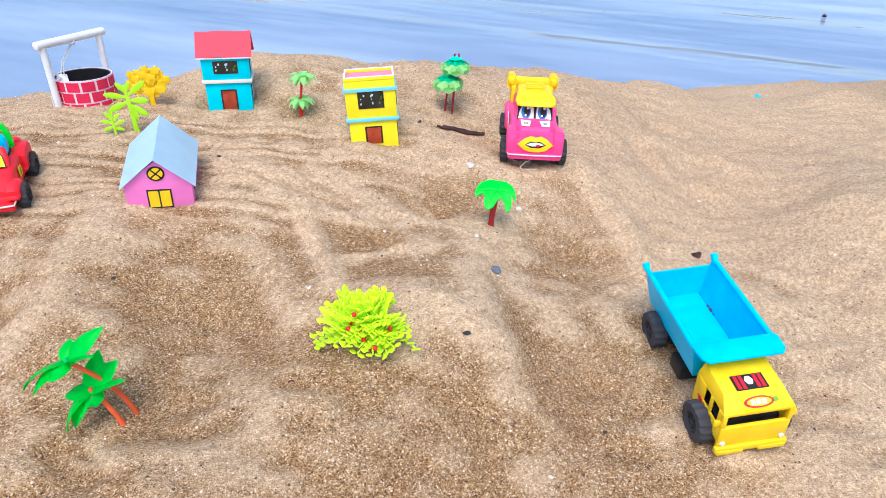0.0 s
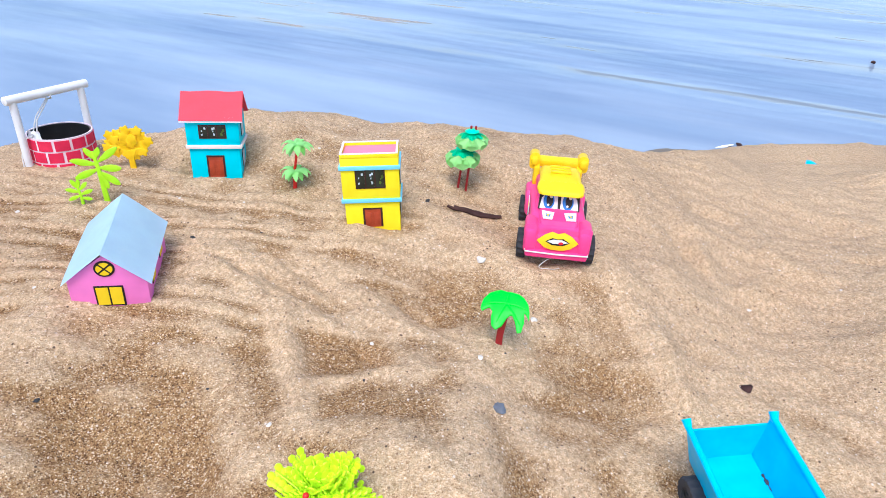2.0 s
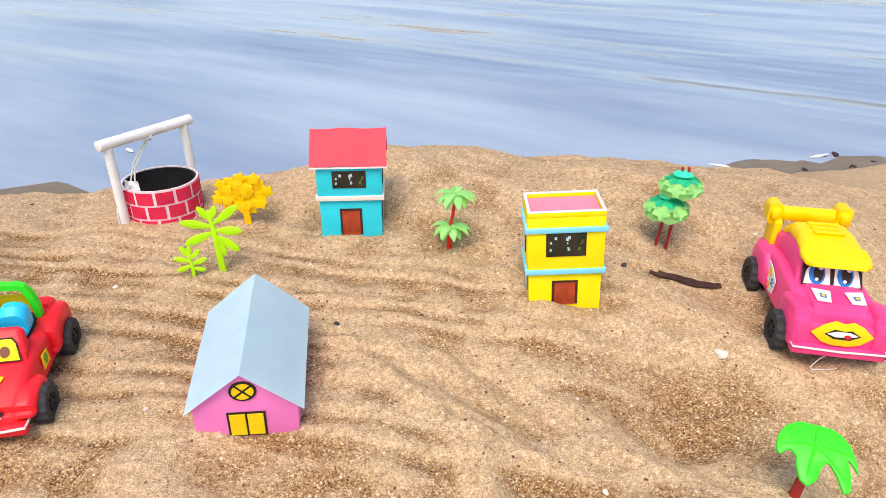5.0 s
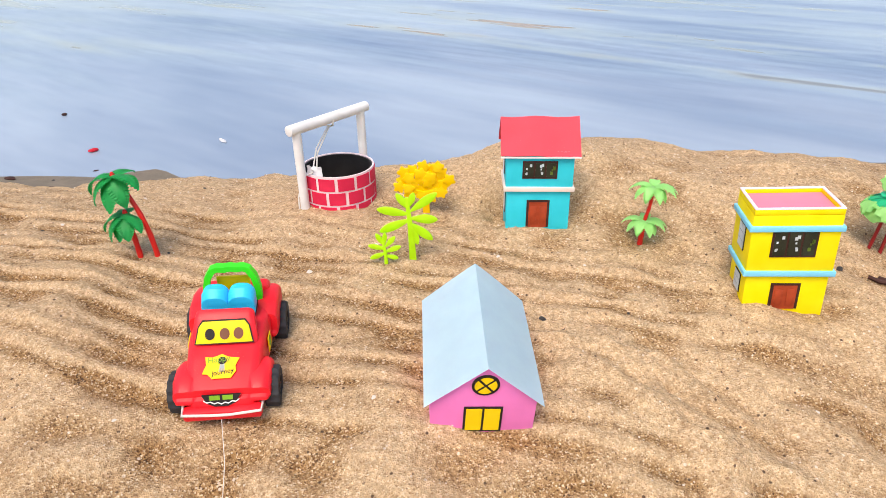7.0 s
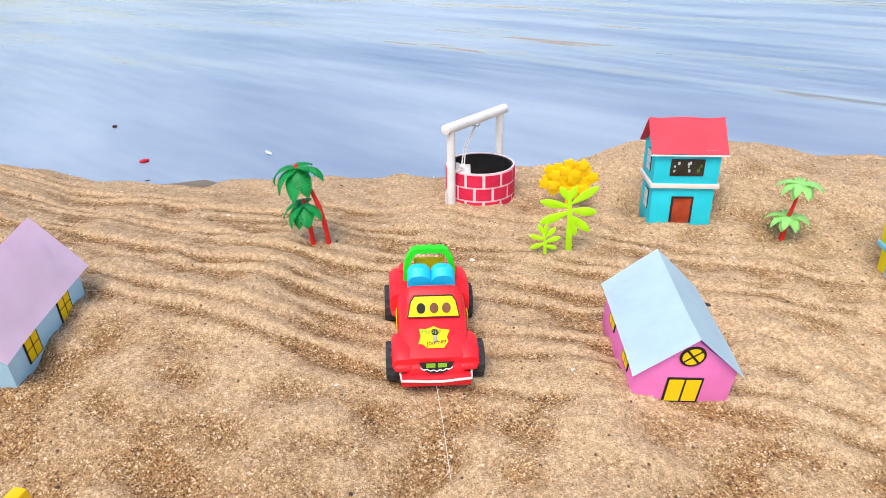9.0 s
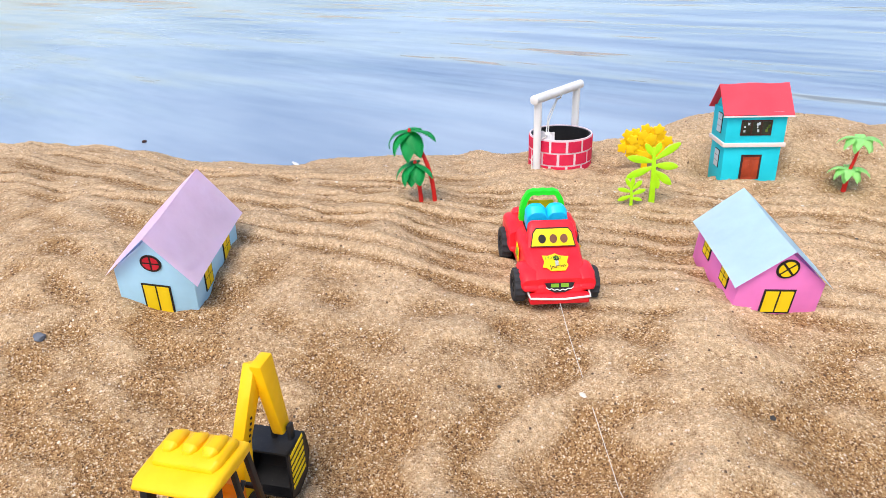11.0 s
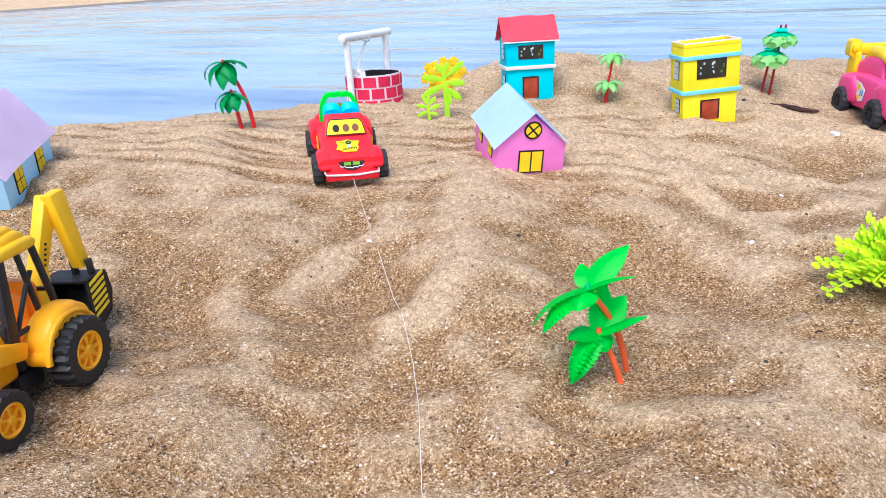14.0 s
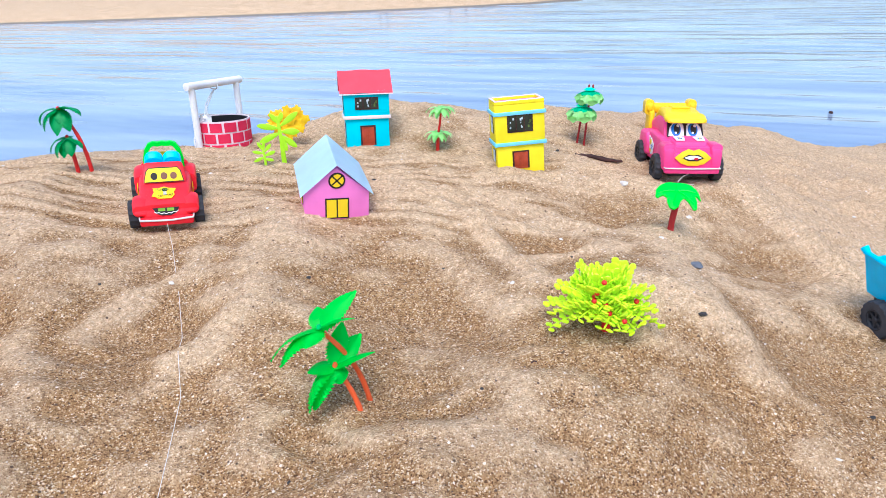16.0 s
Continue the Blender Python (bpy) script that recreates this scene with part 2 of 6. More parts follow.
def rrect(cx, cz, hw, hh, r, seg=4):
    """A rounded rectangle as a ring of (a, b)."""
    r = min(r, hw * 0.98, hh * 0.98)
    out = []
    for q, (sx, sz) in enumerate(((1, 1), (-1, 1), (-1, -1), (1, -1))):
        for i in range(seg + 1):
            a = radians(90 * q + 90 * i / seg)
            out.append((cx + sx * (hw - r) + r * math.cos(a), cz + sz * (hh - r) + r * math.sin(a)))
    return out


def hull(sections, r=0.004):
    """A moulded body: sections (y, z0, z1, half width) along y, each a rounded rectangle, ends drawn in."""
    rings = []

    def ring(y, z0, z1, hw, s):
        cz, hh = (z0 + z1) / 2, (z1 - z0) / 2
        return [(a, y, b) for a, b in rrect(0, cz, max(hw - s, 1e-4), max(hh - s, 1e-4), r)]

    first, last = sections[0], sections[-1]
    d = 1 if last[0] > first[0] else -1
    e = r * 0.6
    rings.append(ring(first[0], *first[1:], e))
    rings.append(ring(first[0] + d * e * 0.3, *first[1:], e * 0.3))
    rings.append(ring(first[0] + d * e, *first[1:], 0))
    for s in sections[1:-1]:
        rings.append(ring(*s, 0))
    rings.append(ring(last[0] - d * e, *last[1:], 0))
    rings.append(ring(last[0] - d * e * 0.3, *last[1:], e * 0.3))
    rings.append(ring(last[0], *last[1:], e))
    return ring_loft(rings)


def tube(path, radius, seg=8, ends=True):
    """A round rod along points; radius a number or one for each point."""
    pts = [Vector(p) for p in path]
    rad = radius if isinstance(radius, (list, tuple)) else [radius] * len(pts)
    rings = []
    for i, p in enumerate(pts):
        d = (pts[min(i + 1, len(pts) - 1)] - pts[max(i - 1, 0)]).normalized()
        a = d.orthogonal().normalized() if abs(d.z) > 0.9 else d.cross(Vector((0, 0, 1))).normalized()
        if rings:
            a = (prev - d * prev.dot(d)).normalized()
        prev = a
        b = d.cross(a)
        rings.append([p + (a * math.cos(t) + b * math.sin(t)) * rad[i] for t in (2 * math.pi * k / seg for k in range(seg))])
    return ring_loft(rings, ends)


def lathe(profile, seg=28, axis='Z'):
    """Turns a closed outline of (radius, height) round an axis."""
    bm = bmesh.new()
    n = len(profile)
    vs = []
    for k in range(seg):
        a = 2 * math.pi * k / seg
        c, s = math.cos(a), math.sin(a)
        vs.append([bm.verts.new((r * c, r * s, h) if axis == 'Z' else (h, r * c, r * s)) for r, h in profile])
    for k in range(seg):
        a, b = vs[k], vs[(k + 1) % seg]
        for i in range(n):
            j = (i + 1) % n
            if profile[i][0] > 1e-6 or profile[j][0] > 1e-6:
                bm.faces.new((a[i], b[i], b[j], a[j]))
    bmesh.ops.remove_doubles(bm, verts=bm.verts, dist=1e-6)
    bmesh.ops.recalc_face_normals(bm, faces=bm.faces)
    return bm


def circle(cx, cy, rx, ry=None, n=20):
    ry = ry or rx
    return [(cx + rx * math.cos(2 * math.pi * i / n), cy + ry * math.sin(2 * math.pi * i / n)) for i in range(n)]


def rect(x0, x1, y0, y1):
    return [(x0, y0), (x1, y0), (x1, y1), (x0, y1)]


FACE_FRONT = pose(0, 0, 0, 90)          # local xy drawn on a wall that faces -y


def on_front(y, z=0.0):
    return Matrix.Translation((0, y, z)) @ FACE_FRONT


def on_left(x, y=0.0, z=0.0):
    """Local xy drawn on a wall that faces -x (local x runs towards -y)."""
    return Matrix.Translation((x, y, z)) @ pose(0, 0, 0, 0, 0, -90) @ FACE_FRONT


def on_right(x, y=0.0, z=0.0):
    return Matrix.Translation((x, y, z)) @ pose(0, 0, 0, 0, 0, 90) @ FACE_FRONT


# ---------------------------------------------------------------- ground
# low mounds and hollows of the heap: x, y, radius, height
MOUNDS = [(0.65, 1.3, 0.14, -0.0862), (-0.8, 1.05, 0.14, -0.0803), (-0.05, 0.8, 0.14, 0.0523), (-0.4, 0.55, 0.14, 0.0229), (0.55, 0.55, 0.1, 0.0596), (-0.8, 0.5, 0.1, 0.042), (0.2, 0.9, 0.075, 0.0647), (-0.55, 0.25, 0.075, -0.0481), (-1.0, 0.9, 0.075, -0.0501), (0.15, 0.65, 0.075, 0.0297), (-0.25, 0.85, 0.075, 0.0516), (0.0, 0.45, 0.075, 0.0136), (-0.5, 1.0, 0.075, -0.0315), (0.7, 1.15, 0.075, 0.0696), (0.45, 1.15, 0.075, -0.0192), (-0.2, 0.55, 0.075, 0.0216), (-0.15, 0.75, 0.075, -0.0248), (0.2, 0.4, 0.075, -0.0178), (0.3, 0.7, 0.075, -0.0228), (-0.35, 0.15, 0.075, -0.0453), (-0.6, 0.55, 0.075, 0.0208), (0.85, 1.3, 0.075, -0.0544), (0.45, 0.6, 0.075, 0.0241)]
HUMPS = [(-0.85, 0.8, 0.075, -0.0104), (-0.15, 0.45, 0.075, -0.0344), (0.1, 0.2, 0.075, -0.0375), (-0.4, 0.8, 0.075, 0.0161), (0.3, 1.0, 0.075, 0.0221), (0.0, 0.9, 0.075, 0.0244), (-1.0, 0.6, 0.075, 0.0267), (0.5, 0.7, 0.075, 0.0236), (-0.6, 0.7, 0.075, 0.0089), (-0.35, 0.25, 0.075, -0.0279), (0.45, 1.3, 0.075, -0.0271), (-0.25, 0.4, 0.075, 0.0139), (-0.45, 0.2, 0.075, 0.0289), (-0.25, 0.2, 0.075, 0.0155), (-0.05, 0.4, 0.075, 0.0222), (-0.05, 0.2, 0.075, -0.0307), (-1.05, 0.9, 0.075, -0.0349), (-0.65, 1.0, 0.075, -0.032), (-0.85, 0.95, 0.075, -0.0406), (0.2, 0.2, 0.075, -0.0252), (-0.2, 0.95, 0.075, 0.0094), (0.2, 0.8, 0.075, 0.0121), (-0.15, 0.65, 0.075, 0.0122)]
FOOTINGS = [(-0.357, 0.763, 0.055, -0.0048), (-0.44, 0.772, 0.055, -0.0001), (-0.554, 0.645, 0.055, -0.0018), (-0.177, 0.751, 0.055, 0.0117), (-0.002, 0.764, 0.055, -0.0027), (-0.221, 0.316, 0.055, -0.0158), (-0.056, 0.371, 0.055, 0.001), (0.047, 0.548, 0.055, 0.0102), (0.107, 0.697, 0.055, -0.0015), (-0.42, 0.548, 0.055, -0.0039), (0.2165, 0.388, 0.055, -0.0008), (-0.552, 0.272, 0.055, 0.0036), (-0.262, 0.775, 0.055, -0.0160), (-0.08, 0.705, 0.055, -0.0021), (-0.69, 0.46, 0.055, -0.0069), (-0.28, 0.57, 0.055, -0.0043), (-0.349, 0.689, 0.055, 0.0093)]
BROWS = [(1.02, 1.46, 0.085, -0.1116), (0.856, 1.6, 0.085, -0.0834), (1.126, 1.61, 0.085, -0.0811), (0.794, 1.5, 0.085, -0.0613), (0.963, 1.38, 0.085, -0.0395), (0.681, 1.54, 0.085, -0.0359), (0.693, 1.17, 0.085, -0.0345), (0.216, 0.93, 0.085, -0.0295), (0.536, 1.51, 0.085, -0.0263), (0.135, 0.96, 0.085, 0.0187), (1.105, 1.58, 0.085, -0.0185), (0.208, 0.91, 0.085, -0.0154), (0.275, 1.02, 0.085, 0.0166), (0.8, 1.15, 0.085, -0.0145), (0.75, 1.43, 0.085, -0.0139), (0.536, 1.39, 0.085, -0.0134), (0.942, 1.35, 0.085, -0.0101), (0.245, 1.0, 0.085, -0.0101), (0.135, 0.96, 0.085, 0.0114), (0.094, 0.94, 0.085, -0.0135), (0.135, 0.96, 0.085, 0.0116), (0.1, 0.96, 0.085, -0.0107), (0.135, 0.96, 0.085, 0.0102), (0.216, 0.93, 0.085, -0.0101)]
SWELLS = [(-0.512, 0.215, 0.06, 0.0179), (-0.402, 0.393, 0.035, -0.026), (0.125, 0.565, 0.06, -0.0174), (-0.152, 0.287, 0.06, 0.0155), (-0.153, 0.477, 0.035, 0.0159), (-0.141, 0.602, 0.035, -0.0209), (0.001, 0.612, 0.035, -0.0229), (0.427, 0.667, 0.035, -0.0166), (0.457, 0.88, 0.035, -0.017), (0.105, 0.381, 0.035, -0.0155), (0.075, 0.751, 0.06, -0.011), (0.304, 0.778, 0.06, 0.015), (-0.573, 0.274, 0.035, 0.0119), (-0.096, 0.433, 0.035, 0.0127), (-0.502, 0.361, 0.035, -0.0161), (0.227, 0.66, 0.035, 0.0172), (-0.295, 0.525, 0.035, 0.0123), (-0.222, 0.418, 0.035, -0.0093), (0.056, 0.334, 0.035, -0.0064), (-0.717, 0.425, 0.06, 0.0074), (-0.517, 0.301, 0.035, 0.0115), (-0.083, 0.305, 0.035, 0.0104), (0.048, 0.479, 0.035, -0.0115), (0.239, 0.445, 0.06, 0.0071)]
SEATS = [(0.203, 0.61, 0.035, -0.0103), (-0.455, 0.728, 0.035, 0.0083), (-0.031, 0.396, 0.035, 0.0211), (-0.101, 0.529, 0.035, -0.0086), (-0.287, 0.756, 0.035, 0.0073), (-0.431, 0.28, 0.035, 0.01), (0.371, 0.525, 0.06, -0.007), (-0.42, 0.451, 0.035, -0.0127), (-0.548, 0.492, 0.06, 0.0042), (-0.342, 0.347, 0.035, -0.0066), (-0.566, 0.213, 0.035, 0.0109), (-0.313, 0.288, 0.035, 0.0069), (0.105, 0.455, 0.035, 0.0073), (0.005, 0.783, 0.035, -0.0061), (-0.376, 0.534, 0.035, 0.0041), (0.031, 0.657, 0.06, 0.0079), (-0.48, 0.424, 0.035, 0.0055), (-0.161, 0.542, 0.035, 0.008), (-0.237, 0.54, 0.035, -0.005), (-0.222, 0.311, 0.035, -0.0066), (-0.399, 0.326, 0.035, -0.0067), (-0.054, 0.375, 0.035, -0.0142), (0.012, 0.357, 0.035, -0.0076), (0.349, 0.675, 0.035, -0.0042)]
CREST_X = [-3.0, -1.3, -0.9, -0.7, -0.5, -0.2, 0.1, 0.25, 0.36, 0.5, 0.8, 3.0]
CREST_Y = [0.62, 0.70, 0.75, 0.84, 0.88, 0.94, 0.96, 0.97, 1.04, 1.28, 1.4, 1.5]
RAKES = [(0.528, 0.005), (0.549, 0.006), (0.563, 0.004), (0.584, 0.006), (0.603, 0.006), (0.615, 0.004), (0.633, 0.006), (0.648, 0.005), (0.664, 0.006), (0.679, 0.004), (0.697, 0.006), (0.712, 0.004), (0.731, 0.004)]
HOLLOWS = [(-0.23, 0.617, -0.147, 0.56, 0.010, 0.005), (-0.163, 0.579, -0.045, 0.533, 0.009, 0.006), (-0.20, 0.635, -0.09, 0.575, 0.008, 0.005), (-0.115, 0.481, 0.009, 0.519, 0.012, 0.006),
           (0.185, 0.64, 0.201, 0.537, 0.022, 0.008), (0.269, 0.792, 0.285, 0.665, 0.020, 0.010), (0.285, 0.665, 0.362, 0.757, 0.018, 0.008), (-0.16, 0.60, -0.082, 0.437, 0.012, 0.006),
           (0.028, 0.543, 0.043, 0.355, 0.028, 0.008), (-0.454, 0.364, -0.383, 0.46, 0.020, 0.006), (-0.372, 0.321, -0.308, 0.414, 0.018, 0.007), (-0.276, 0.315, -0.208, 0.249, 0.014, -0.005),
           (-0.10, 0.56, -0.02, 0.50, 0.008, -0.005), (-0.06, 0.60, 0.02, 0.57, 0.010, -0.006), (-0.30, 0.800, -0.295, 0.760, 0.014, -0.012)]

DUNES = [(0.150, 0.72, 0.176, 0.59, 0.016, 0.005), (0.170, 0.61, 0.215, 0.50, 0.014, 0.005), (0.235, 0.82, 0.285, 0.68, 0.018, -0.006), (0.29, 0.70, 0.37, 0.69, 0.013, 0.005),
         (0.33, 0.82, 0.42, 0.70, 0.012, 0.004), (0.27, 0.87, 0.37, 0.84, 0.011, -0.004), (0.37, 0.62, 0.47, 0.60, 0.014, 0.005), (0.42, 0.80, 0.52, 0.78, 0.012, -0.005),
         (0.30, 0.55, 0.40, 0.50, 0.014, 0.004), (-0.270, 0.300, -0.190, 0.262, 0.008, 0.003)]


def waves(x, y, size, count, seed):
    """Smooth random relief, about -1 to 1, from crossing waves."""
    rng = np.random.RandomState(seed)
    out = np.zeros_like(x)
    for _ in range(count):
        a, ph = rng.uniform(0, 2 * np.pi, 2)
        f = 2 * np.pi / (size * rng.uniform(0.6, 1.6))
        out = out + np.sin(f * (x * np.cos(a) + y * np.sin(a)) + ph + 1.3 * np.sin(0.37 * f * (y * np.cos(a) - x * np.sin(a)) + ph * 2))
    return out / np.sqrt(count)


def ground_z(x, y, sorting=False):
    x, y = np.asarray(x, float), np.asarray(y, float)
    xc, yc = np.clip(x, -1.0, 0.62), np.clip(y, -0.05, 1.05)
    z = 0.0832 + -0.0813 * xc + 0.0312 * yc
    for mx, my, r, h in MOUNDS + HUMPS + FOOTINGS + BROWS + SWELLS + SEATS:
        z = z + h * np.exp(-((x - mx) ** 2 + (y - my) ** 2) / (2 * r * r))
    near = np.exp(-np.clip(np.abs(x + 0.2) - 1.2, 0, None) ** 2) * np.exp(-np.clip(np.abs(y - 0.5) - 0.8, 0, None) ** 2)
    crest = 0 * x
    z = z + near * (0.0026 * waves(x, y, 0.11, 7, 3) + 0.0014 * waves(x, y, 0.035, 8, 5) + 0.0005 * waves(x, y, 0.012, 8, 8))
    for i, (ry, rh) in enumerate(RAKES):
        mid = ry + 0.006 * np.sin(5 * x + 0.4 * i) + 0.002 * np.sin(17 * x + 1.3 * i) + 0.0012 * np.sin(61 * x + i)
        span = 1 / (1 + np.exp(np.clip((x + 0.10 - 0.07 * math.sin(3 * i)) / 0.04, -50, 50))) * (0.55 + 0.45 * np.sin(9 * x + 2 * i))
        d = y - mid
        crest = crest + 1.2 * span * np.exp(-(d / 0.0034) ** 2) - 0.35 * span * np.exp(-((d + 0.009) / 0.006) ** 2)
        z = z + 0.7 * rh * span * (np.where(d < 0, np.exp(d / 0.0024), np.exp(-d / 0.0065)) - 0.45 * np.exp(-((d + 0.008) / 0.005) ** 2))
    for ax, ay, bx, by, w, h in HOLLOWS + DUNES:
        t = np.clip(((x - ax) * (bx - ax) + (y - ay) * (by - ay)) / ((bx - ax) ** 2 + (by - ay) ** 2), 0, 1)
        d = np.hypot(x - ax - t * (bx - ax), y - ay - t * (by - ay)) + 0.006 * np.sin(40 * (x + y)) * np.sin(31 * x)
        bell = np.sin(np.pi * np.clip(t, 0.08, 0.92)) * np.exp(-(np.abs(d) / w) ** 1.4)
        z = z + 2.1 * h * bell
        crest = crest + (0.6 * bell if h > 0 else 0)
    for k in range(9):
        ox, oy = -0.235 + 0.024 * k, 0.655 - 0.006 * k + 0.012 * math.sin(5 * k)
        along, off = (x - ox) * 0.80 - (y - oy) * 0.60, (x - ox) * 0.60 + (y - oy) * 0.80 + 0.006 * np.sin(30 * x + k) + 0.003 * np.sin(75 * y + 2 * k)
        bell = np.exp(-np.abs(off) / 0.0045) * np.clip(along / 0.03, 0, 1) * np.clip((0.14 + 0.03 * math.sin(2 * k) - along) / 0.04, 0, 1)
        z = z + 0.0035 * bell
        crest = crest + 0.7 * bell
    if sorting:
        return crest
    d = np.clip(y - np.interp(x, CREST_X, CREST_Y), 0, None)
    fall = z - 0.62 * (np.sqrt(d * d + 0.05 ** 2) - 0.05)
    shore = 3.55 + 0.16 * x + 0.12 * np.sin(1.3 * x) + 0.05 * np.sin(4.1 * x + 1)
    beach = WATER_Z + 0.13 * (np.clip(shore, 2.0, 6.0) - y) + 0.012 * waves(x, y, 0.5, 5, 11)
    k = 0.06
    return k * np.logaddexp(fall / k, np.minimum(beach, 0.0) / k) * (d > 0) + np.where(d > 0, 0, z)


def H(x, y):
    return float(ground_z(np.array([x]), np.array([y]))[0])


def lines(fine0, fine1, step, lo, hi, grow=1.18):
    mid = list(np.arange(fine0, fine1 + step / 2, step))
    a, s = [fine0], step
    while a[-1] > lo:
        s *= grow
        a.append(a[-1] - s)
    b, s = [mid[-1]], step
    while b[-1] < hi:
        s = min(s * grow, 0.4)
        b.append(b[-1] + s)
    return np.array(a[:0:-1] + mid + b[1:])


def grid_mesh(name, gx, gy, fz, material):
    X, Y = np.meshgrid(gx, gy)
    Z = fz(X, Y)
    nx, ny = len(gx), len(gy)
    idx = np.arange(nx * ny).reshape(ny, nx)
    quads = np.stack([idx[:-1, :-1], idx[:-1, 1:], idx[1:, 1:], idx[1:, :-1]], -1).reshape(-1, 4)
    me = bpy.data.meshes.new(name)
    me.from_pydata(np.stack([X, Y, Z], -1).reshape(-1, 3).tolist(), [], quads.tolist())
    me.materials.append(material)
    me.shade_smooth()
    return new(name, me)


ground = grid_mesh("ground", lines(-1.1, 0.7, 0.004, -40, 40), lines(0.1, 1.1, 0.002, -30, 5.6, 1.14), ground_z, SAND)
gv = np.empty(len(ground.data.vertices) * 3)
ground.data.vertices.foreach_get("co", gv)
gv = gv.reshape(-1, 3)
# fine dry sand lies on the ridges and the high back, coarse grains in the raked lanes and the foreground; relief
# shading is painted in as well
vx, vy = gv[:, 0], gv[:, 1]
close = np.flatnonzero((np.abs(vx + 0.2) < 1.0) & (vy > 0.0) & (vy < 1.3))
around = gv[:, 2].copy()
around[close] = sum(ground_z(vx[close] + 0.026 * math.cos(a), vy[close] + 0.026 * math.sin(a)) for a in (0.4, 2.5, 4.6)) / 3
# convexity lightens crests and darkens hollows: relief shading put into the sand colour
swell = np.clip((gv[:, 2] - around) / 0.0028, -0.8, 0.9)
fines_and_shade = 1.25 * ground_z(vx, vy, True) + 0.55 * np.clip((vy - 0.50) / 0.28, -0.8, 1) + 0.85 * np.clip((vx - 0.13) / 0.12, 0, 1) + 0.55 * swell + 0.20 * waves(vx, vy, 0.21, 6, 31) + 0.16 * waves(vx, vy, 0.07, 6, 37) + 0.05
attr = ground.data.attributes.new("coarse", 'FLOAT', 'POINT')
attr.data.foreach_set("value", np.clip(0.65 - 0.55 * fines_and_shade, 0, 1).astype(np.float32))
tagged(ground, "coarse tan river sand heaped in soft ridges", "sand", kind="structure")

water = grid_mesh("water", np.array([-3000., -60., -8., 8., 60., 3000.]), np.array([1.5, 8., 60., 400., 3000.]), lambda X, Y: X * 0 + WATER_Z, WATER)
tagged(water, "calm rippled river water reflecting a pale sky", "water", kind="structure")


def bank_z(X, Y):
    front = 30.2 + 0.0045 * (X + 7) ** 2 * (X < -7) + 0.011 * (X + 7) ** 2 * (X > -7) * 1.2
    inl = Y - front
    tip = np.clip((6.5 - X) / 6.0, 0, 1)
    return WATER_Z - 0.15 + np.where(inl > 0, 0.9 * tip * (1 - np.exp(-inl / 4.5)) + 0.15 * (1 - np.exp(-inl / 0.3)), -0.1) + 0.02 * waves(X, Y, 2.0, 5, 21)


bank = grid_mesh("sandbank", np.linspace(-60, 8, 120), np.concatenate([np.linspace(28, 36, 70), np.linspace(36.5, 70, 30)]), bank_z, SAND)
tagged(bank, "low bare sandbank with a wet grey edge across the water", "sandbank", kind="structure")

# ---------------------------------------------------------------- paper houses


def framed(name, parent, m, w, h, frame_mat, pane_mats, cols, rows, rim, thick=0.0006, round_=False, label=""):
    """A printed window or door: an ink frame with panes set in it."""
    outer = circle(0, h / 2, w / 2, h / 2, 24) if round_ else rect(-w / 2, w / 2, 0, h)
    win = part(name, prism(outer, thick, m), frame_mat, parent, label, smooth=False)
    cw, ch = (w - rim * (cols + 1)) / cols, (h - rim * (rows + 1)) / rows
    for c in range(cols):
        for r in range(rows):
            x0, y0 = -w / 2 + rim + c * (cw + rim), rim + r * (ch + rim)
            pts = rect(x0, x0 + cw, y0, y0 + ch)
            if round_:
                a0 = radians(180 if c == 0 else 270) if r == 0 else radians(90 if c == 0 else 0)
                ra, rb = w / 2 - rim * 1.2, h / 2 - rim * 1.2
                ox, oy = (rim / 2) * (1 if c else -1), h / 2 + (rim / 2) * (1 if r else -1)
                pts = [(ox, oy)] + [(ox + (ra - rim * .5) * math.cos(a0 + k * math.pi / 16), oy + (rb - rim * .5) * math.sin(a0 + k * math.pi / 16)) for k in range(9)]
            part("pane", prism(pts, 0.0004, m @ Matrix.Translation((0, 0, thick - 0.0001))), pane_mats[(c + r) % len(pane_mats)], win, smooth=False)
    return win


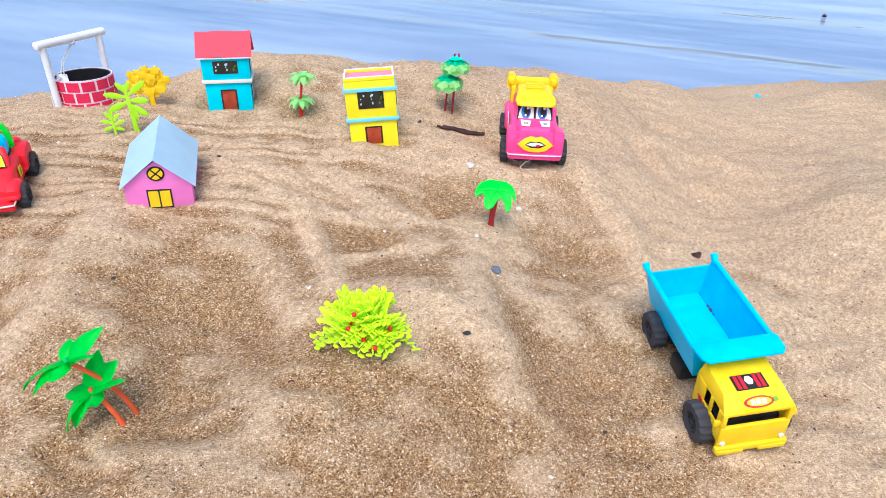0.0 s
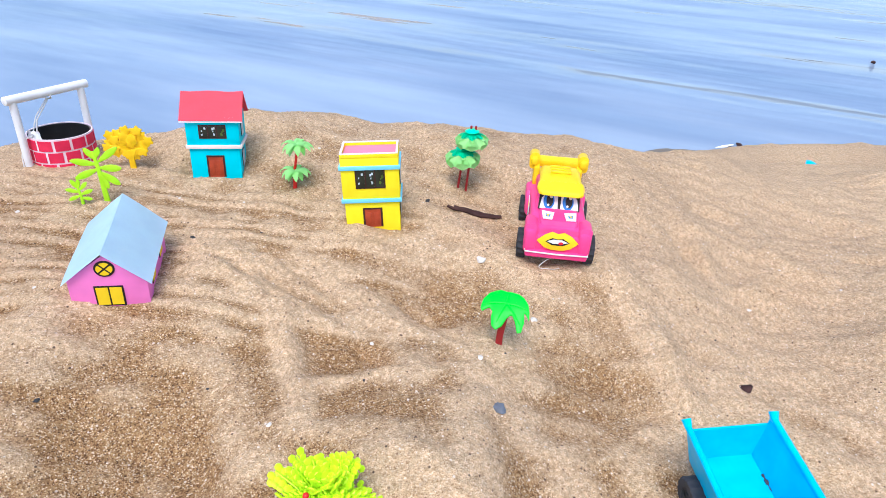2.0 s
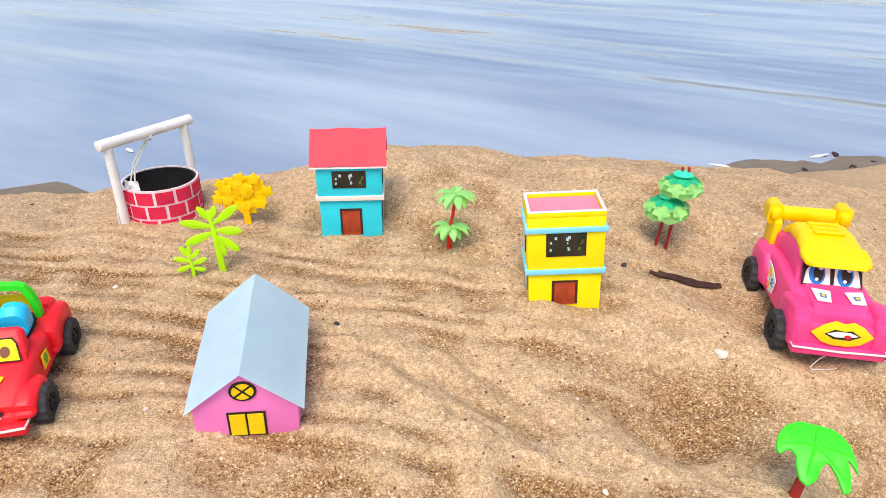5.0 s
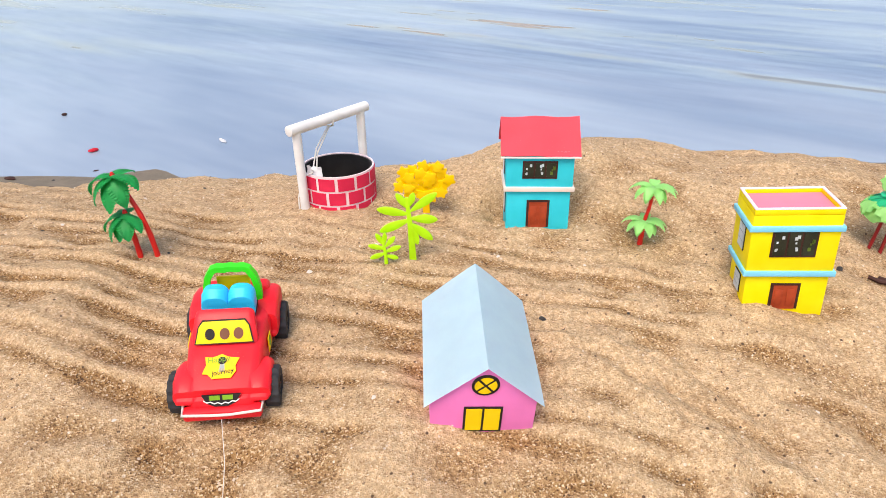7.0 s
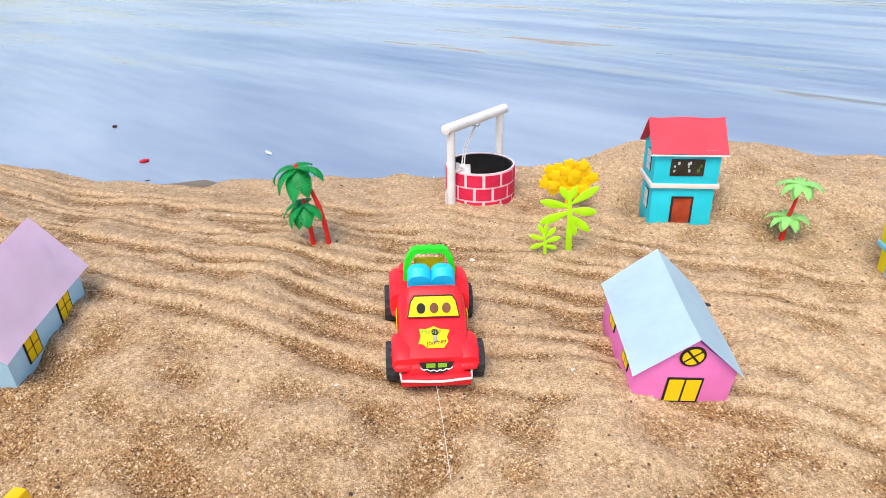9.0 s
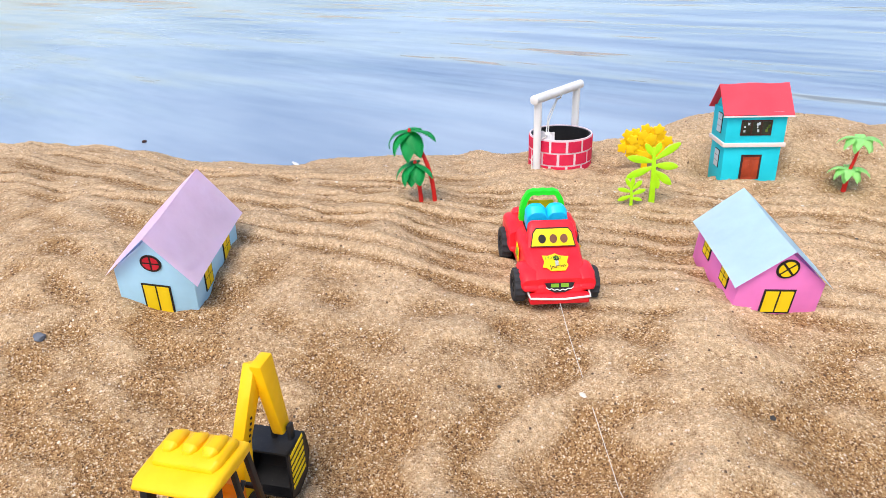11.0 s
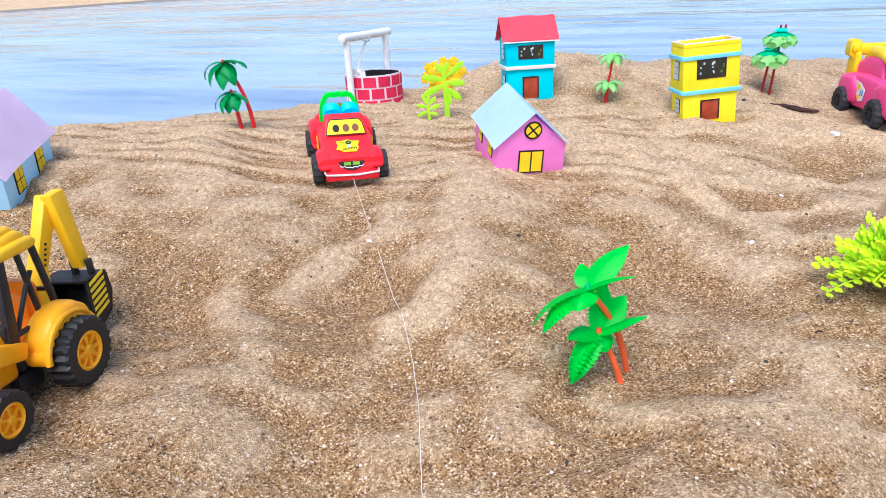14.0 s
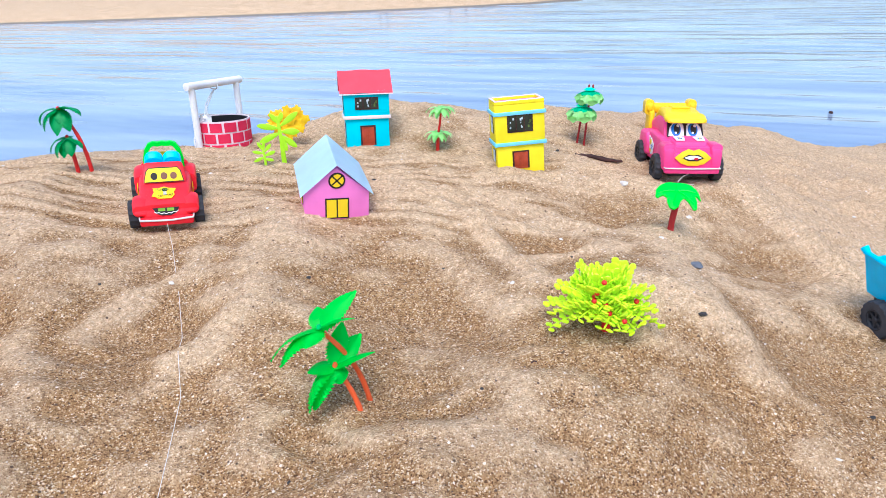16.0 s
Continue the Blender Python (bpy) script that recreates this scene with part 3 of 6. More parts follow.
def gable_house(x, y, z, rz, w, length, wall_h, ridge_h, wall_mat, roof_mat, over, round_mat, label, tilt=0.0, roof_len=None, lean=0.0, round_at=0.7, spin=0.0):
    """A folded-card cottage: local front faces -y, at y = 0."""
    h = thing("toy_house", pose(x, y, z, tilt, lean, rz), label, "toy house", "card cottages")
    t = 0.0012
    gable = [(-w / 2, -0.012), (w / 2, -0.012), (w / 2, wall_h - 0.0016), (0, ridge_h - 0.0022), (-w / 2, wall_h - 0.0016)]
    front = part("front_wall", prism(gable, t, on_front(t), 0.0003), wall_mat, h)
    part("back_wall", prism(gable, t, on_front(length), 0.0003), wall_mat, h)
    for s in (-1, 1):
        side = part("side_wall", box(*sorted((s * (w / 2 - t), s * w / 2)), t, length - t, -0.012, wall_h - 0.0016, 0.0003), wall_mat, h)
        mk = on_right if s > 0 else on_left
        for yy in (length * 0.27, length * 0.72):
            framed("window", side, mk(s * (w / 2 + 0.0001), yy, wall_h * 0.22), 0.014, wall_h * 0.62, INK, [PRINT_YELLOW], 2, 2, 0.0011)
    rise, run = ridge_h - wall_h, w / 2 * 1.03
    ang = math.degrees(math.atan2(rise, run))
    sl = math.hypot(rise, run) + over
    rl = roof_len or length + 2 * over * 0.8
    for s in (-1, 1):
        bm = bmesh.new()
        nu, nv = 8, 10
        grid = []
        for iv in range(nv + 1):
            row = []
            for iu in range(nu + 1):
                u, v = iu / nu, iv / nv
                sag = 0.0018 * math.sin(math.pi * v) * u + 0.0022 * u * u * (abs(2 * v - 1) ** 3) + 0.0006 * math.sin(5 * v + 3 * u)
                row.append(bm.verts.new((s * (u * sl * math.cos(radians(ang))), -over * 0.9 + v * rl, ridge_h + 0.0012 - u * sl * math.sin(radians(ang)) - sag)))
            grid.append(row)
        for iv in range(nv):
            for iu in range(nu):
                q = (grid[iv][iu], grid[iv][iu + 1], grid[iv + 1][iu + 1], grid[iv + 1][iu])
                bm.faces.new(q if s > 0 else q[::-1])
        bmesh.ops.solidify(bm, geom=bm.faces[:], thickness=0.0009)
        bmesh.ops.recalc_face_normals(bm, faces=bm.faces)
        part("roof_panel", bm, roof_mat, h)
    framed("door", front, on_front(-0.0001, -0.004), w * 0.37, wall_h * 0.62 + 0.006, INK, [PRINT_YELLOW], 2, 1, 0.0013)
    framed("round_window", front, on_front(-0.0001, ridge_h * round_at) @ pose(0, 0, 0, 0, 0, spin) @ Matrix.Translation((0, -w * 0.127, 0)), w * 0.265, w * 0.254, INK, [round_mat], 2, 2, 0.0015, round_=True)
    return h


gable_house(-0.2663, 0.5336, 0.1545, 15.5, 0.0585, 0.080, 0.0225, 0.0472, PAPER_PINK, PAPER_PALE_BLUE, 0.0038, PRINT_YELLOW,
            "pink card cottage with pale blue roof and yellow door", roof_len=0.0906, tilt=5.2, lean=4.3, spin=42)
gable_house(-0.6901, 0.4303, 0.1718, 12.3, 0.0565, 0.084, 0.0345, 0.0645, PAPER_BLUE, PAPER_PALE_PINK, 0.0050, PRINT_RED,
            "light blue card cottage with pale pink roof and red round window", roof_len=0.095, tilt=8.9, lean=9.5, round_at=0.66)


def print_window(name, parent, m, w, h):
    """Dark brown three-light window print with greenery behind the glass."""
    win = framed(name, parent, m, w, h, DARK_WOOD, [PANE_DARK], 3, 1, 0.0014)
    rng = random.Random(4)
    for c in range(3):
        for _ in range(5):
            px = -w / 2 + w * (c + 0.25 + 0.5 * rng.random()) / 3
            py = h * (0.18 + 0.62 * rng.random())
            s = 0.0009 + 0.0012 * rng.random()
            part("glint", prism(rect(px - s / 2, px + s / 2, py, py + s * 1.3), 0.0003, m @ Matrix.Translation((0, 0, 0.0008))), PANE_PALE if c < 2 else PANE_GREEN, win, smooth=False)
    return win


def panel_door(parent, m, w, h):
    door = part("door", prism(rect(-w / 2, w / 2, 0, h), 0.0006, m), DARK_WOOD, parent, "dark-framed red-brown panelled door", smooth=False)
    part("leaf", prism(rect(-w * 0.4, w * 0.4, 0, h * 0.92), 0.0005, m @ Matrix.Translation((0, 0, 0.0004))), DOOR_WOOD, door, smooth=False)
    for s in (-1, 1):
        part("panel", prism(rect(s * w * 0.2 - w * 0.13, s * w * 0.2 + w * 0.13, h * 0.12, h * 0.78), 0.0005, m @ Matrix.Translation((0, 0, 0.0007)), 0.0002), DOOR_WOOD, door)
    return door


def side_window(parent, m, w, h):
    return framed("window", parent, m, w, h, INK, [PANE_PALE], 2, 3, 0.0006)


def storey_house(x, y, z, rz, w, d, h, mid, wall_mat, band_mat, label, lean=0.0, roll=0.0):
    """A two-storey card house without its roof; local front faces -y at y = 0."""
    t = thing("toy_house", pose(x, y, z, lean, roll, rz), label, "toy house", "two-storey card houses")
    lower = part("lower_storey", box(-w / 2, w / 2, 0, d, -0.015, mid, 0.0006), wall_mat, t)
    upper = part("upper_storey", box(-w / 2 - 0.0012, w / 2 + 0.0012, -0.0012, d + 0.0012, mid, h, 0.0006), wall_mat, t)
    part("band", box(-w / 2 - 0.0028, w / 2 + 0.0028, -0.0028, d + 0.0028, mid - 0.0015, mid + 0.0025, 0.0005), band_mat, t)
    panel_door(lower, on_front(-0.0001, 0.0), w * 0.36, mid * 0.72)
    print_window("window", upper, on_front(-0.0013, mid + (h - mid) * 0.30), w * 0.54, (h - mid) * 0.46 if h - mid < 0.045 else 0.019)
    for s, mk in ((-1, on_left), (1, on_right)):
        side_window(lower, mk(s * (w / 2 + 0.0001), d * 0.45, mid * 0.25), 0.013, mid * 0.52)
        side_window(upper, mk(s * (w / 2 + 0.0013), d * 0.45, mid + (h - mid) * 0.28), 0.013, 0.019)
    return t


# teal house with a red pitched roof
D = 0.040
teal = storey_house(-0.2593, 0.7545, 0.1645, 11.2, 0.0520, D, 0.0655, 0.0335, PAPER_TEAL, CREAM, "teal two-storey card house with red pitched roof", -4.6, 1.7)
gz, rz_ = 0.0674, 0.0885
for s in (-1, 1):
    end = prism([(0.0005, 0.0653), (D - 0.0005, 0.0653), (D / 2, rz_ - 0.0032)], 0.001, on_right(s * 0.0258) if s > 0 else Matrix.Translation((-0.0258, 0.0, 0)) @ pose(0, 0, 0, 0, 0, 90) @ FACE_FRONT)
    part("gable_wall", end, PAPER_TEAL, teal)
for s in (-1, 1):
    run, rise = D / 2 + 0.0045, (rz_ - gz) * (D / 2 + 0.0045) / (D / 2)
    y0 = D / 2
    pts = [(-0.0318, y0, rz_), (0.0318, y0, rz_), (0.0318, y0 + s * run, rz_ - rise), (-0.0318, y0 + s * run, rz_ - rise)]
    bm = bmesh.new()
    f = bm.faces.new([bm.verts.new(p) for p in pts])
    bmesh.ops.subdivide_edges(bm, edges=bm.edges[:], cuts=6, use_grid_fill=True)
    for v in bm.verts:
        v.co.z += 0.0006 * math.sin(160 * v.co.x + 2) - 0.0008 * abs(v.co.y - y0) / run * math.sin(60 * v.co.x)
    bmesh.ops.recalc_face_normals(bm, faces=bm.faces)
    bmesh.ops.solidify(bm, geom=bm.faces[:], thickness=0.0009)
    bmesh.ops.recalc_face_normals(bm, faces=bm.faces)
    part("roof_panel", bm, PAPER_RED, teal)
part("roof_edge", box(-0.0321, 0.0321, y0 - run - 0.0004, y0 - run + 0.0003, rz_ - rise - 0.0016, rz_ - rise - 0.0004), WHITE, teal)

# yellow house with a flat roof behind a parapet
yel = storey_house(-0.0786, 0.6927, 0.1465, 5.8, 0.054, 0.036, 0.0730, 0.0285, PAPER_YELLOW, STRIPE_BLUE, "yellow two-storey card house with flat rose roof and blue bands", -3.1, -2.2)
part("band", box(-0.0300, 0.0300, -0.003, 0.039, 0.0612, 0.0652, 0.0005), STRIPE_BLUE, yel)
for a in ((-0.0280, 0.0280, -0.0013, 0.0007), (-0.0280, 0.0280, 0.0352, 0.0372), (-0.0280, -0.0260, 0.0007, 0.0352), (0.0260, 0.0280, 0.0007, 0.0352)):
    part("parapet", box(*a, 0.0731, 0.0770, 0.0004), PAPER_YELLOW, yel)
    part("coping", box(a[0], a[1], a[2], a[3], 0.0770, 0.0778), PAPER_PALE_PINK, yel)
part("roof_deck", box(-0.0259, 0.0259, 0.0008, 0.0351, 0.0731, 0.0740), PAPER_ROSE, yel)

# ---------------------------------------------------------------- well
WX, WY, WR = -0.4449, 0.7809, 0.0330
WZ = 0.1609
well = thing("toy_well", pose(WX, WY, WZ, -2.5, 1.2, 1.8), "red brick-patterned card well with white roller frame", "toy well")
part("lining", lathe([(WR - 0.0014, -0.01), (WR, -0.01), (WR, 0.0380), (WR - 0.0014, 0.0380)], 48), MORTAR, well)
part("inner_lining", lathe([(WR - 0.003, -0.01), (WR - 0.0015, -0.01), (WR - 0.0015, 0.0370), (WR - 0.003, 0.0370)], 48), BLACK, well)
part("well_bottom", lathe([(0, -0.004), (WR - 0.003, -0.004), (WR - 0.003, -0.006), (0, -0.006)], 32), BLACK, well)
for row in range(4):
    nb = 12
    for k in range(nb):
        a0 = 2 * math.pi * (k + 0.5 * (row % 2)) / nb + 0.07
        a1 = a0 + 2 * math.pi / nb - 0.085
        bm = bmesh.new()
        z0 = -0.0148 + row * 0.0132
        z1 = z0 + 0.0113
        cs = []
        for i in range(5):
            a = a0 + (a1 - a0) * i / 4
            cs.append([bm.verts.new(((WR + q) * math.cos(a), (WR + q) * math.sin(a), zz)) for q, zz in ((0.0, z0), (0.0007, z0), (0.0007, z1), (0.0, z1))])
        for c0, c1 in zip(cs, cs[1:]):
            for i in range(4):
                bm.faces.new((c0[i], c1[i], c1[(i + 1) % 4], c0[(i + 1) % 4]))
        bm.faces.new(cs[0])
        bm.faces.new(cs[-1][::-1])
        bmesh.ops.recalc_face_normals(bm, faces=bm.faces)
        part("brick", bm, BRICK_RED, well, smooth=False)
pa, pb = Vector((-0.0211, -0.0335, -0.012)), Vector((0.0122, 0.0374, -0.012))
for p in (pa, pb):
    part("post", lathe([(0, 0), (0.0040, 0), (0.0040, 0.090), (0, 0.090)], 16), WHITE, well, m=Matrix.Translation(p))
ax = (pb - pa).normalized()
part("roller", tube([pa + Vector((0, 0, 0.0925)) - ax * 0.0085, pa + Vector((0, 0, 0.0925)) - ax * 0.008, pb + Vector((0, 0, 0.0925)) + ax * 0.008, pb + Vector((0, 0, 0.0925)) + ax * 0.0085], [0.0035, 0.0047, 0.0047, 0.0035], 16), WHITE, well)
midp = pa.lerp(pb, 0.47) + Vector((0, 0, 0.086))
part("rope", tube([midp, midp.lerp(pa + Vector((0, 0, 0.05)), 0.45), pa + Vector((0.008, 0.006, 0.052)), pa + Vector((0.002, -0.001, 0.05)), pa + Vector((-0.005, -0.001, 0.03)), pa + Vector((-0.004, -0.004, 0.013))], 0.0007, 6), THREAD, well)
part("rope", tube([midp + ax * 0.002, midp.lerp(pa + Vector((0, 0, 0.046)), 0.5) + Vector((0.002, 0, 0)), pa + Vector((0.010, 0.010, 0.05))], 0.0007, 6), THREAD, well)
part("rope_wrap", tube([midp + Vector((0, 0, 0.005)) + ax * 0.003 * (i % 2) + Vector((math.sin(i) * 0.005, 0, math.cos(i) * 0.005 - 0.001)) for i in range(10)], 0.0007, 6), THREAD, well)
bm = bmesh.new()
bmesh.ops.create_grid(bm, x_segments=6, y_segments=6, size=0.008)
rng = random.Random(9)
for v in bm.verts:
    v.co = Vector((v.co.x * 0.9, v.co.z + rng.uniform(-.002, .002), v.co.y * 1.1 + rng.uniform(-.001, .001)))
bmesh.ops.solidify(bm, geom=bm.faces[:], thickness=0.0003)
part("film_scrap", bm, FILM, well, "crumpled clear film scrap", m=Matrix.Translation(pa + Vector((0.010, 0.006, 0.049))))

# ---------------------------------------------------------------- toy vehicles (local front faces -y, z = 0 on the sand)


def wheel(parent, x, y, z, r, w, tyre_mat, rim_mat, knobs=14, rim_r=0.6, spokes=6, name="wheel"):
    """Knobbly tyre with a spoked rim; x is the middle of the tyre."""
    s = 1 if x > 0 else -1
    at = Matrix.Translation((x, y, z))
    prof = [(r * rim_r, -w / 2), (r * 0.93, -w / 2), (r * 0.98, -w * 0.36), (r * 0.98, w * 0.36), (r * 0.93, w / 2), (r * rim_r, w / 2)]
    bm = bmesh.new()
    seg = knobs * 4
    rows = []
    for k in range(seg):
        a = 2 * math.pi * k / seg
        ring = []
        for q, (pr, px) in enumerate(prof):
            up = (k % 4 in (0, 1)) if px < 0 else (k % 4 in (1, 2))
            rr = pr * (1.075 if up and 1 <= q <= 4 else 1.0)
            ring.append(bm.verts.new((px, rr * math.cos(a), rr * math.sin(a))))
        rows.append(ring)
    for k in range(seg):
        ra, rb = rows[k], rows[(k + 1) % seg]
        for q in range(len(prof)):
            q2 = (q + 1) % len(prof)
            bm.faces.new((ra[q], rb[q], rb[q2], ra[q2]))
    bmesh.ops.recalc_face_normals(bm, faces=bm.faces)
    wh = part(name, lathe([(0, -w * 0.3), (r * 0.3, -w * 0.3), (r * 0.3, w * 0.3), (0, w * 0.3)], 20, 'X'), rim_mat, parent, m=at)
    part("tyre", bm, tyre_mat, wh)
    rim = [lathe([(r * rim_r * 0.78, s * w * 0.2), (r * rim_r, s * w * 0.2), (r * rim_r, s * w * 0.46), (r * rim_r * 0.88, s * w * 0.5), (r * rim_r * 0.78, s * w * 0.40)], 28, 'X'),
           lathe([(0, s * w * 0.2), (r * 0.17, s * w * 0.2), (r * 0.17, s * w * 0.44), (r * 0.12, s * w * 0.5), (0, s * w * 0.5)], 16, 'X'),
           lathe([(0, s * w * 0.18), (r * rim_r * 0.9, s * w * 0.18), (r * rim_r * 0.9, s * w * 0.26), (0, s * w * 0.26)], 24, 'X')]
    for k in range(spokes):
        sp = box(s * w * 0.24 if s > 0 else s * w * 0.42, s * w * 0.42 if s > 0 else s * w * 0.24, -r * 0.06, r * 0.06, r * 0.12, r * rim_r * 0.85)
        rim.append(moved(sp, Matrix.Rotation(2 * math.pi * k / spokes, 4, 'X')))
    part("rim", joined(*rim), rim_mat, wh)
    return wh


def lettering(text, size):
    """A word in the built-in font as a thin flat mesh, centred on its base line."""
    cu = bpy.data.curves.new("word", 'FONT')
    cu.body, cu.size, cu.align_x, cu.extrude = text, size, 'CENTER', 0.0001
    ob = bpy.data.objects.new("word", cu)
    me = bpy.data.meshes.new_from_object(ob)
    bm = bmesh.new()
    bm.from_mesh(me)
    bpy.data.objects.remove(ob)
    bpy.data.curves.remove(cu)
    bpy.data.meshes.remove(me)
    return bm


def slope_m(p0, p1):
    """A plane on a slope that rises from p0 to p1 (both (y, z)), facing up and to the front; local y runs up it."""
    a = math.degrees(math.atan2(p1[1] - p0[1], p1[0] - p0[0]))
    return Matrix.Translation((0, p0[0], p0[1])) @ pose(0, 0, 0, a)


# ---- red open car
def red_car(m):
    c = thing("toy_car", m, "red open-top toy car with blue seats and green roll bar", "toy car")
    body = part("body", hull([(-0.050, 0.008, 0.019, 0.0195), (-0.046, 0.007, 0.024, 0.021), (-0.030, 0.007, 0.031, 0.0225), (-0.012, 0.007, 0.036, 0.0235), (0.020, 0.007, 0.034, 0.0245), (0.040, 0.008, 0.036, 0.0245), (0.052, 0.010, 0.030, 0.022)], 0.006), RED, c)
    part("bumper", box(-0.0232, 0.0232, -0.0545, -0.047, 0.006, 0.0135, 0.002), RED, body)
    part("string_band", tube([(-0.0236, -0.047, 0.0128), (-0.0230, -0.0547, 0.0126), (-0.008, -0.0553, 0.0120), (0.004, -0.0553, 0.0116), (0.0230, -0.0547, 0.0130), (0.0236, -0.047, 0.0132)], 0.0009, 6), THREAD, body, "white string tied round the bumper")
    for s in (-1, 1):
        for y, lw, hz in ((-0.033, 0.0165, 0.0275), (0.030, 0.021, 0.036)):
            sec = [(y - lw, 0.014, 0.019, 0.0065), (y - lw * 0.8, 0.013, hz - 0.004, 0.0072), (y - lw * 0.35, 0.013, hz, 0.0078), (y + lw * 0.35, 0.013, hz, 0.0078), (y + lw * 0.8, 0.013, hz - 0.003, 0.0072), (y + lw, 0.014, 0.021, 0.0065)]
            part("fender", moved(hull(sec, 0.005), Matrix.Translation((s * 0.0215, 0, 0))), RED, body)
    # windscreen frame leaning back, with a printed yellow screen
    part("dashboard_hood", hull([(-0.020, 0.026, 0.0335, 0.0205), (-0.013, 0.026, 0.0415, 0.020), (-0.006, 0.026, 0.0495, 0.0185), (-0.002, 0.030, 0.0505, 0.018), (0.001, 0.034, 0.049, 0.0175)], 0.004), RED, body)
    sm = slope_m((-0.0195, 0.0347), (-0.0065, 0.0501))
    L = 0.0201
    st = part("screen_print", prism([(-0.0172, 0.002), (0.0172, 0.002), (0.0150, L * 0.62), (0.0125, L * 0.78), (-0.0125, L * 0.78), (-0.0150, L * 0.62)], 0.0006, sm, 0.0002), PRINT_YELLOW, c, "yellow printed windscreen with dark outline and round shapes")
    part("screen_edge", prism([(-0.0180, 0.0014), (0.0180, 0.0014), (0.0157, L * 0.64), (0.0130, L * 0.83), (-0.0130, L * 0.83), (-0.0157, L * 0.64)], 0.0004, sm), INK, st)
    for dx, mt in ((-0.0085, INK), (0.0004, PRINT_BROWN), (0.0088, PRINT_BROWN)):
        part("round_print", prism(circle(dx, L * 0.38, 0.0030, 0.0036), 0.0008, sm), mt, st)
    hm = slope_m((-0.046, 0.0237), (-0.022, 0.0337))
    star = [(-0.0105, 0.019), (-0.006, 0.0185), (-0.0005, 0.0205), (0.0035, 0.0185), (0.0100, 0.0175), (0.0078, 0.0125), (0.0085, 0.009), (0.0055, 0.0045), (-0.0055, 0.0045), (-0.0085, 0.0075), (-0.0115, 0.0078), (-0.0095, 0.0135)]
    hood = part("hood_print", prism(star, 0.0006, hm @ Matrix.Translation((0, 0.002, 0.0012))), PRINT_YELLOW, c, "yellow splash sticker with round dark print")
    part("round_print", prism(circle(0, 0.0125, 0.0068), 0.0003, hm @ Matrix.Translation((0, 0.002, 0.0017))), GOLD, hood)
    part("round_print", prism(circle(0, 0.0160, 0.0026, 0.0024), 0.0003, hm @ Matrix.Translation((0, 0.002, 0.0019))), INK, hood)
    part("lettering", lettering("Happy", 0.0052), PRINT_GREEN, hood, "green printed word", smooth=False, m=hm @ Matrix.Translation((-0.0020, 0.0172, 0.0021)) @ pose(0, 0, 0, 0, 0, 6))
    part("lettering", lettering("Journey", 0.0042), INK, hood, "dark printed word", smooth=False, m=hm @ Matrix.Translation((0.0008, 0.0092, 0.0021)) @ pose(0, 0, 0, 0, 0, 8))
    part("print_figure", prism([(-0.0018, 0.0085), (0.0018, 0.0085), (0.0012, 0.0145), (-0.0012, 0.0145)], 0.0002, hm @ Matrix.Translation((0, 0.002, 0.0018))), PANE_PALE, hood)
    gm = Matrix.Translation((0, -0.0502, 0.0145)) @ pose(0, 0, 0, 62)
    gr = part("grille_print", prism([(-0.0115, 0.0072), (0.0115, 0.0072), (0.0085, 0.002), (0.004, 0.0), (-0.004, 0.0), (-0.0085, 0.002)], 0.0012, gm), INK, c, "dark grille sticker with green lamps and white zigzag")
    for s in (-1, 1):
        part("lamp_print", prism(rect(s * 0.0038 - 0.003, s * 0.0038 + 0.003, 0.0040, 0.0068), 0.0005, gm @ Matrix.Translation((0, 0, 0.001))), PRINT_GREEN, gr)
    zig = [(-0.0105 + 0.0021 * i, 0.0036 - 0.0016 * math.sin(math.pi * i / 10) - (0.0009 if i % 2 else 0)) for i in range(11)]
    for (xa, ya), (xb, yb) in zip(zig, zig[1:]):
        part("zigzag_print", prism([(xa, ya), (xb, yb), (xb, yb + 0.0007), (xa, ya + 0.0007)], 0.0005, gm @ Matrix.Translation((0, 0, 0.001))), WHITE, gr)
    for s in (-1, 1):
        mk = on_right(0.0246) if s > 0 else on_left(-0.0246)
        sd = part("side_print", prism([(-0.006, 0.019), (0.006, 0.018), (0.005, 0.028), (-0.005, 0.030)], 0.0005, mk @ Matrix.Translation((-s * 0.004, 0, 0))), PRINT_YELLOW, c, "yellow and green side sticker")
        part("round_print", prism(circle(0, 0.024, 0.0028, 0.004), 0.0004, mk @ Matrix.Translation((-s * 0.004, 0, 0.0003))), PRINT_GREEN, sd)
    # cockpit
    part("cockpit_floor", box(-0.016, 0.016, 0.0, 0.038, 0.0338, 0.0352, 0.0004), BLACK, body)
    for s in (-1, 1):
        part("seat", hull([(0.003, 0.034, 0.043, 0.0074), (0.007, 0.034, 0.0520, 0.0084), (0.012, 0.034, 0.0560, 0.0085), (0.018, 0.034, 0.0555, 0.0082), (0.022, 0.034, 0.048, 0.0072)], 0.0066), CYAN, c, "sky blue moulded seat", m=Matrix.Translation((s * 0.0083, 0, 0)))
    bar = [(-0.0168, 0.0, 0.034), (-0.0168, 0.0, 0.045), (-0.0148, 0.001, 0.0535), (-0.0115, 0.002, 0.0585), (-0.008, 0.0022, 0.0598), (-0.004, 0.0022, 0.0592), (0.0, 0.0022, 0.0600), (0.004, 0.0022, 0.0592), (0.008, 0.0022, 0.0598), (0.0115, 0.002, 0.0585), (0.0148, 0.001, 0.0535), (0.0168, 0.0, 0.045), (0.0168, 0.0, 0.034)]
    rings = []
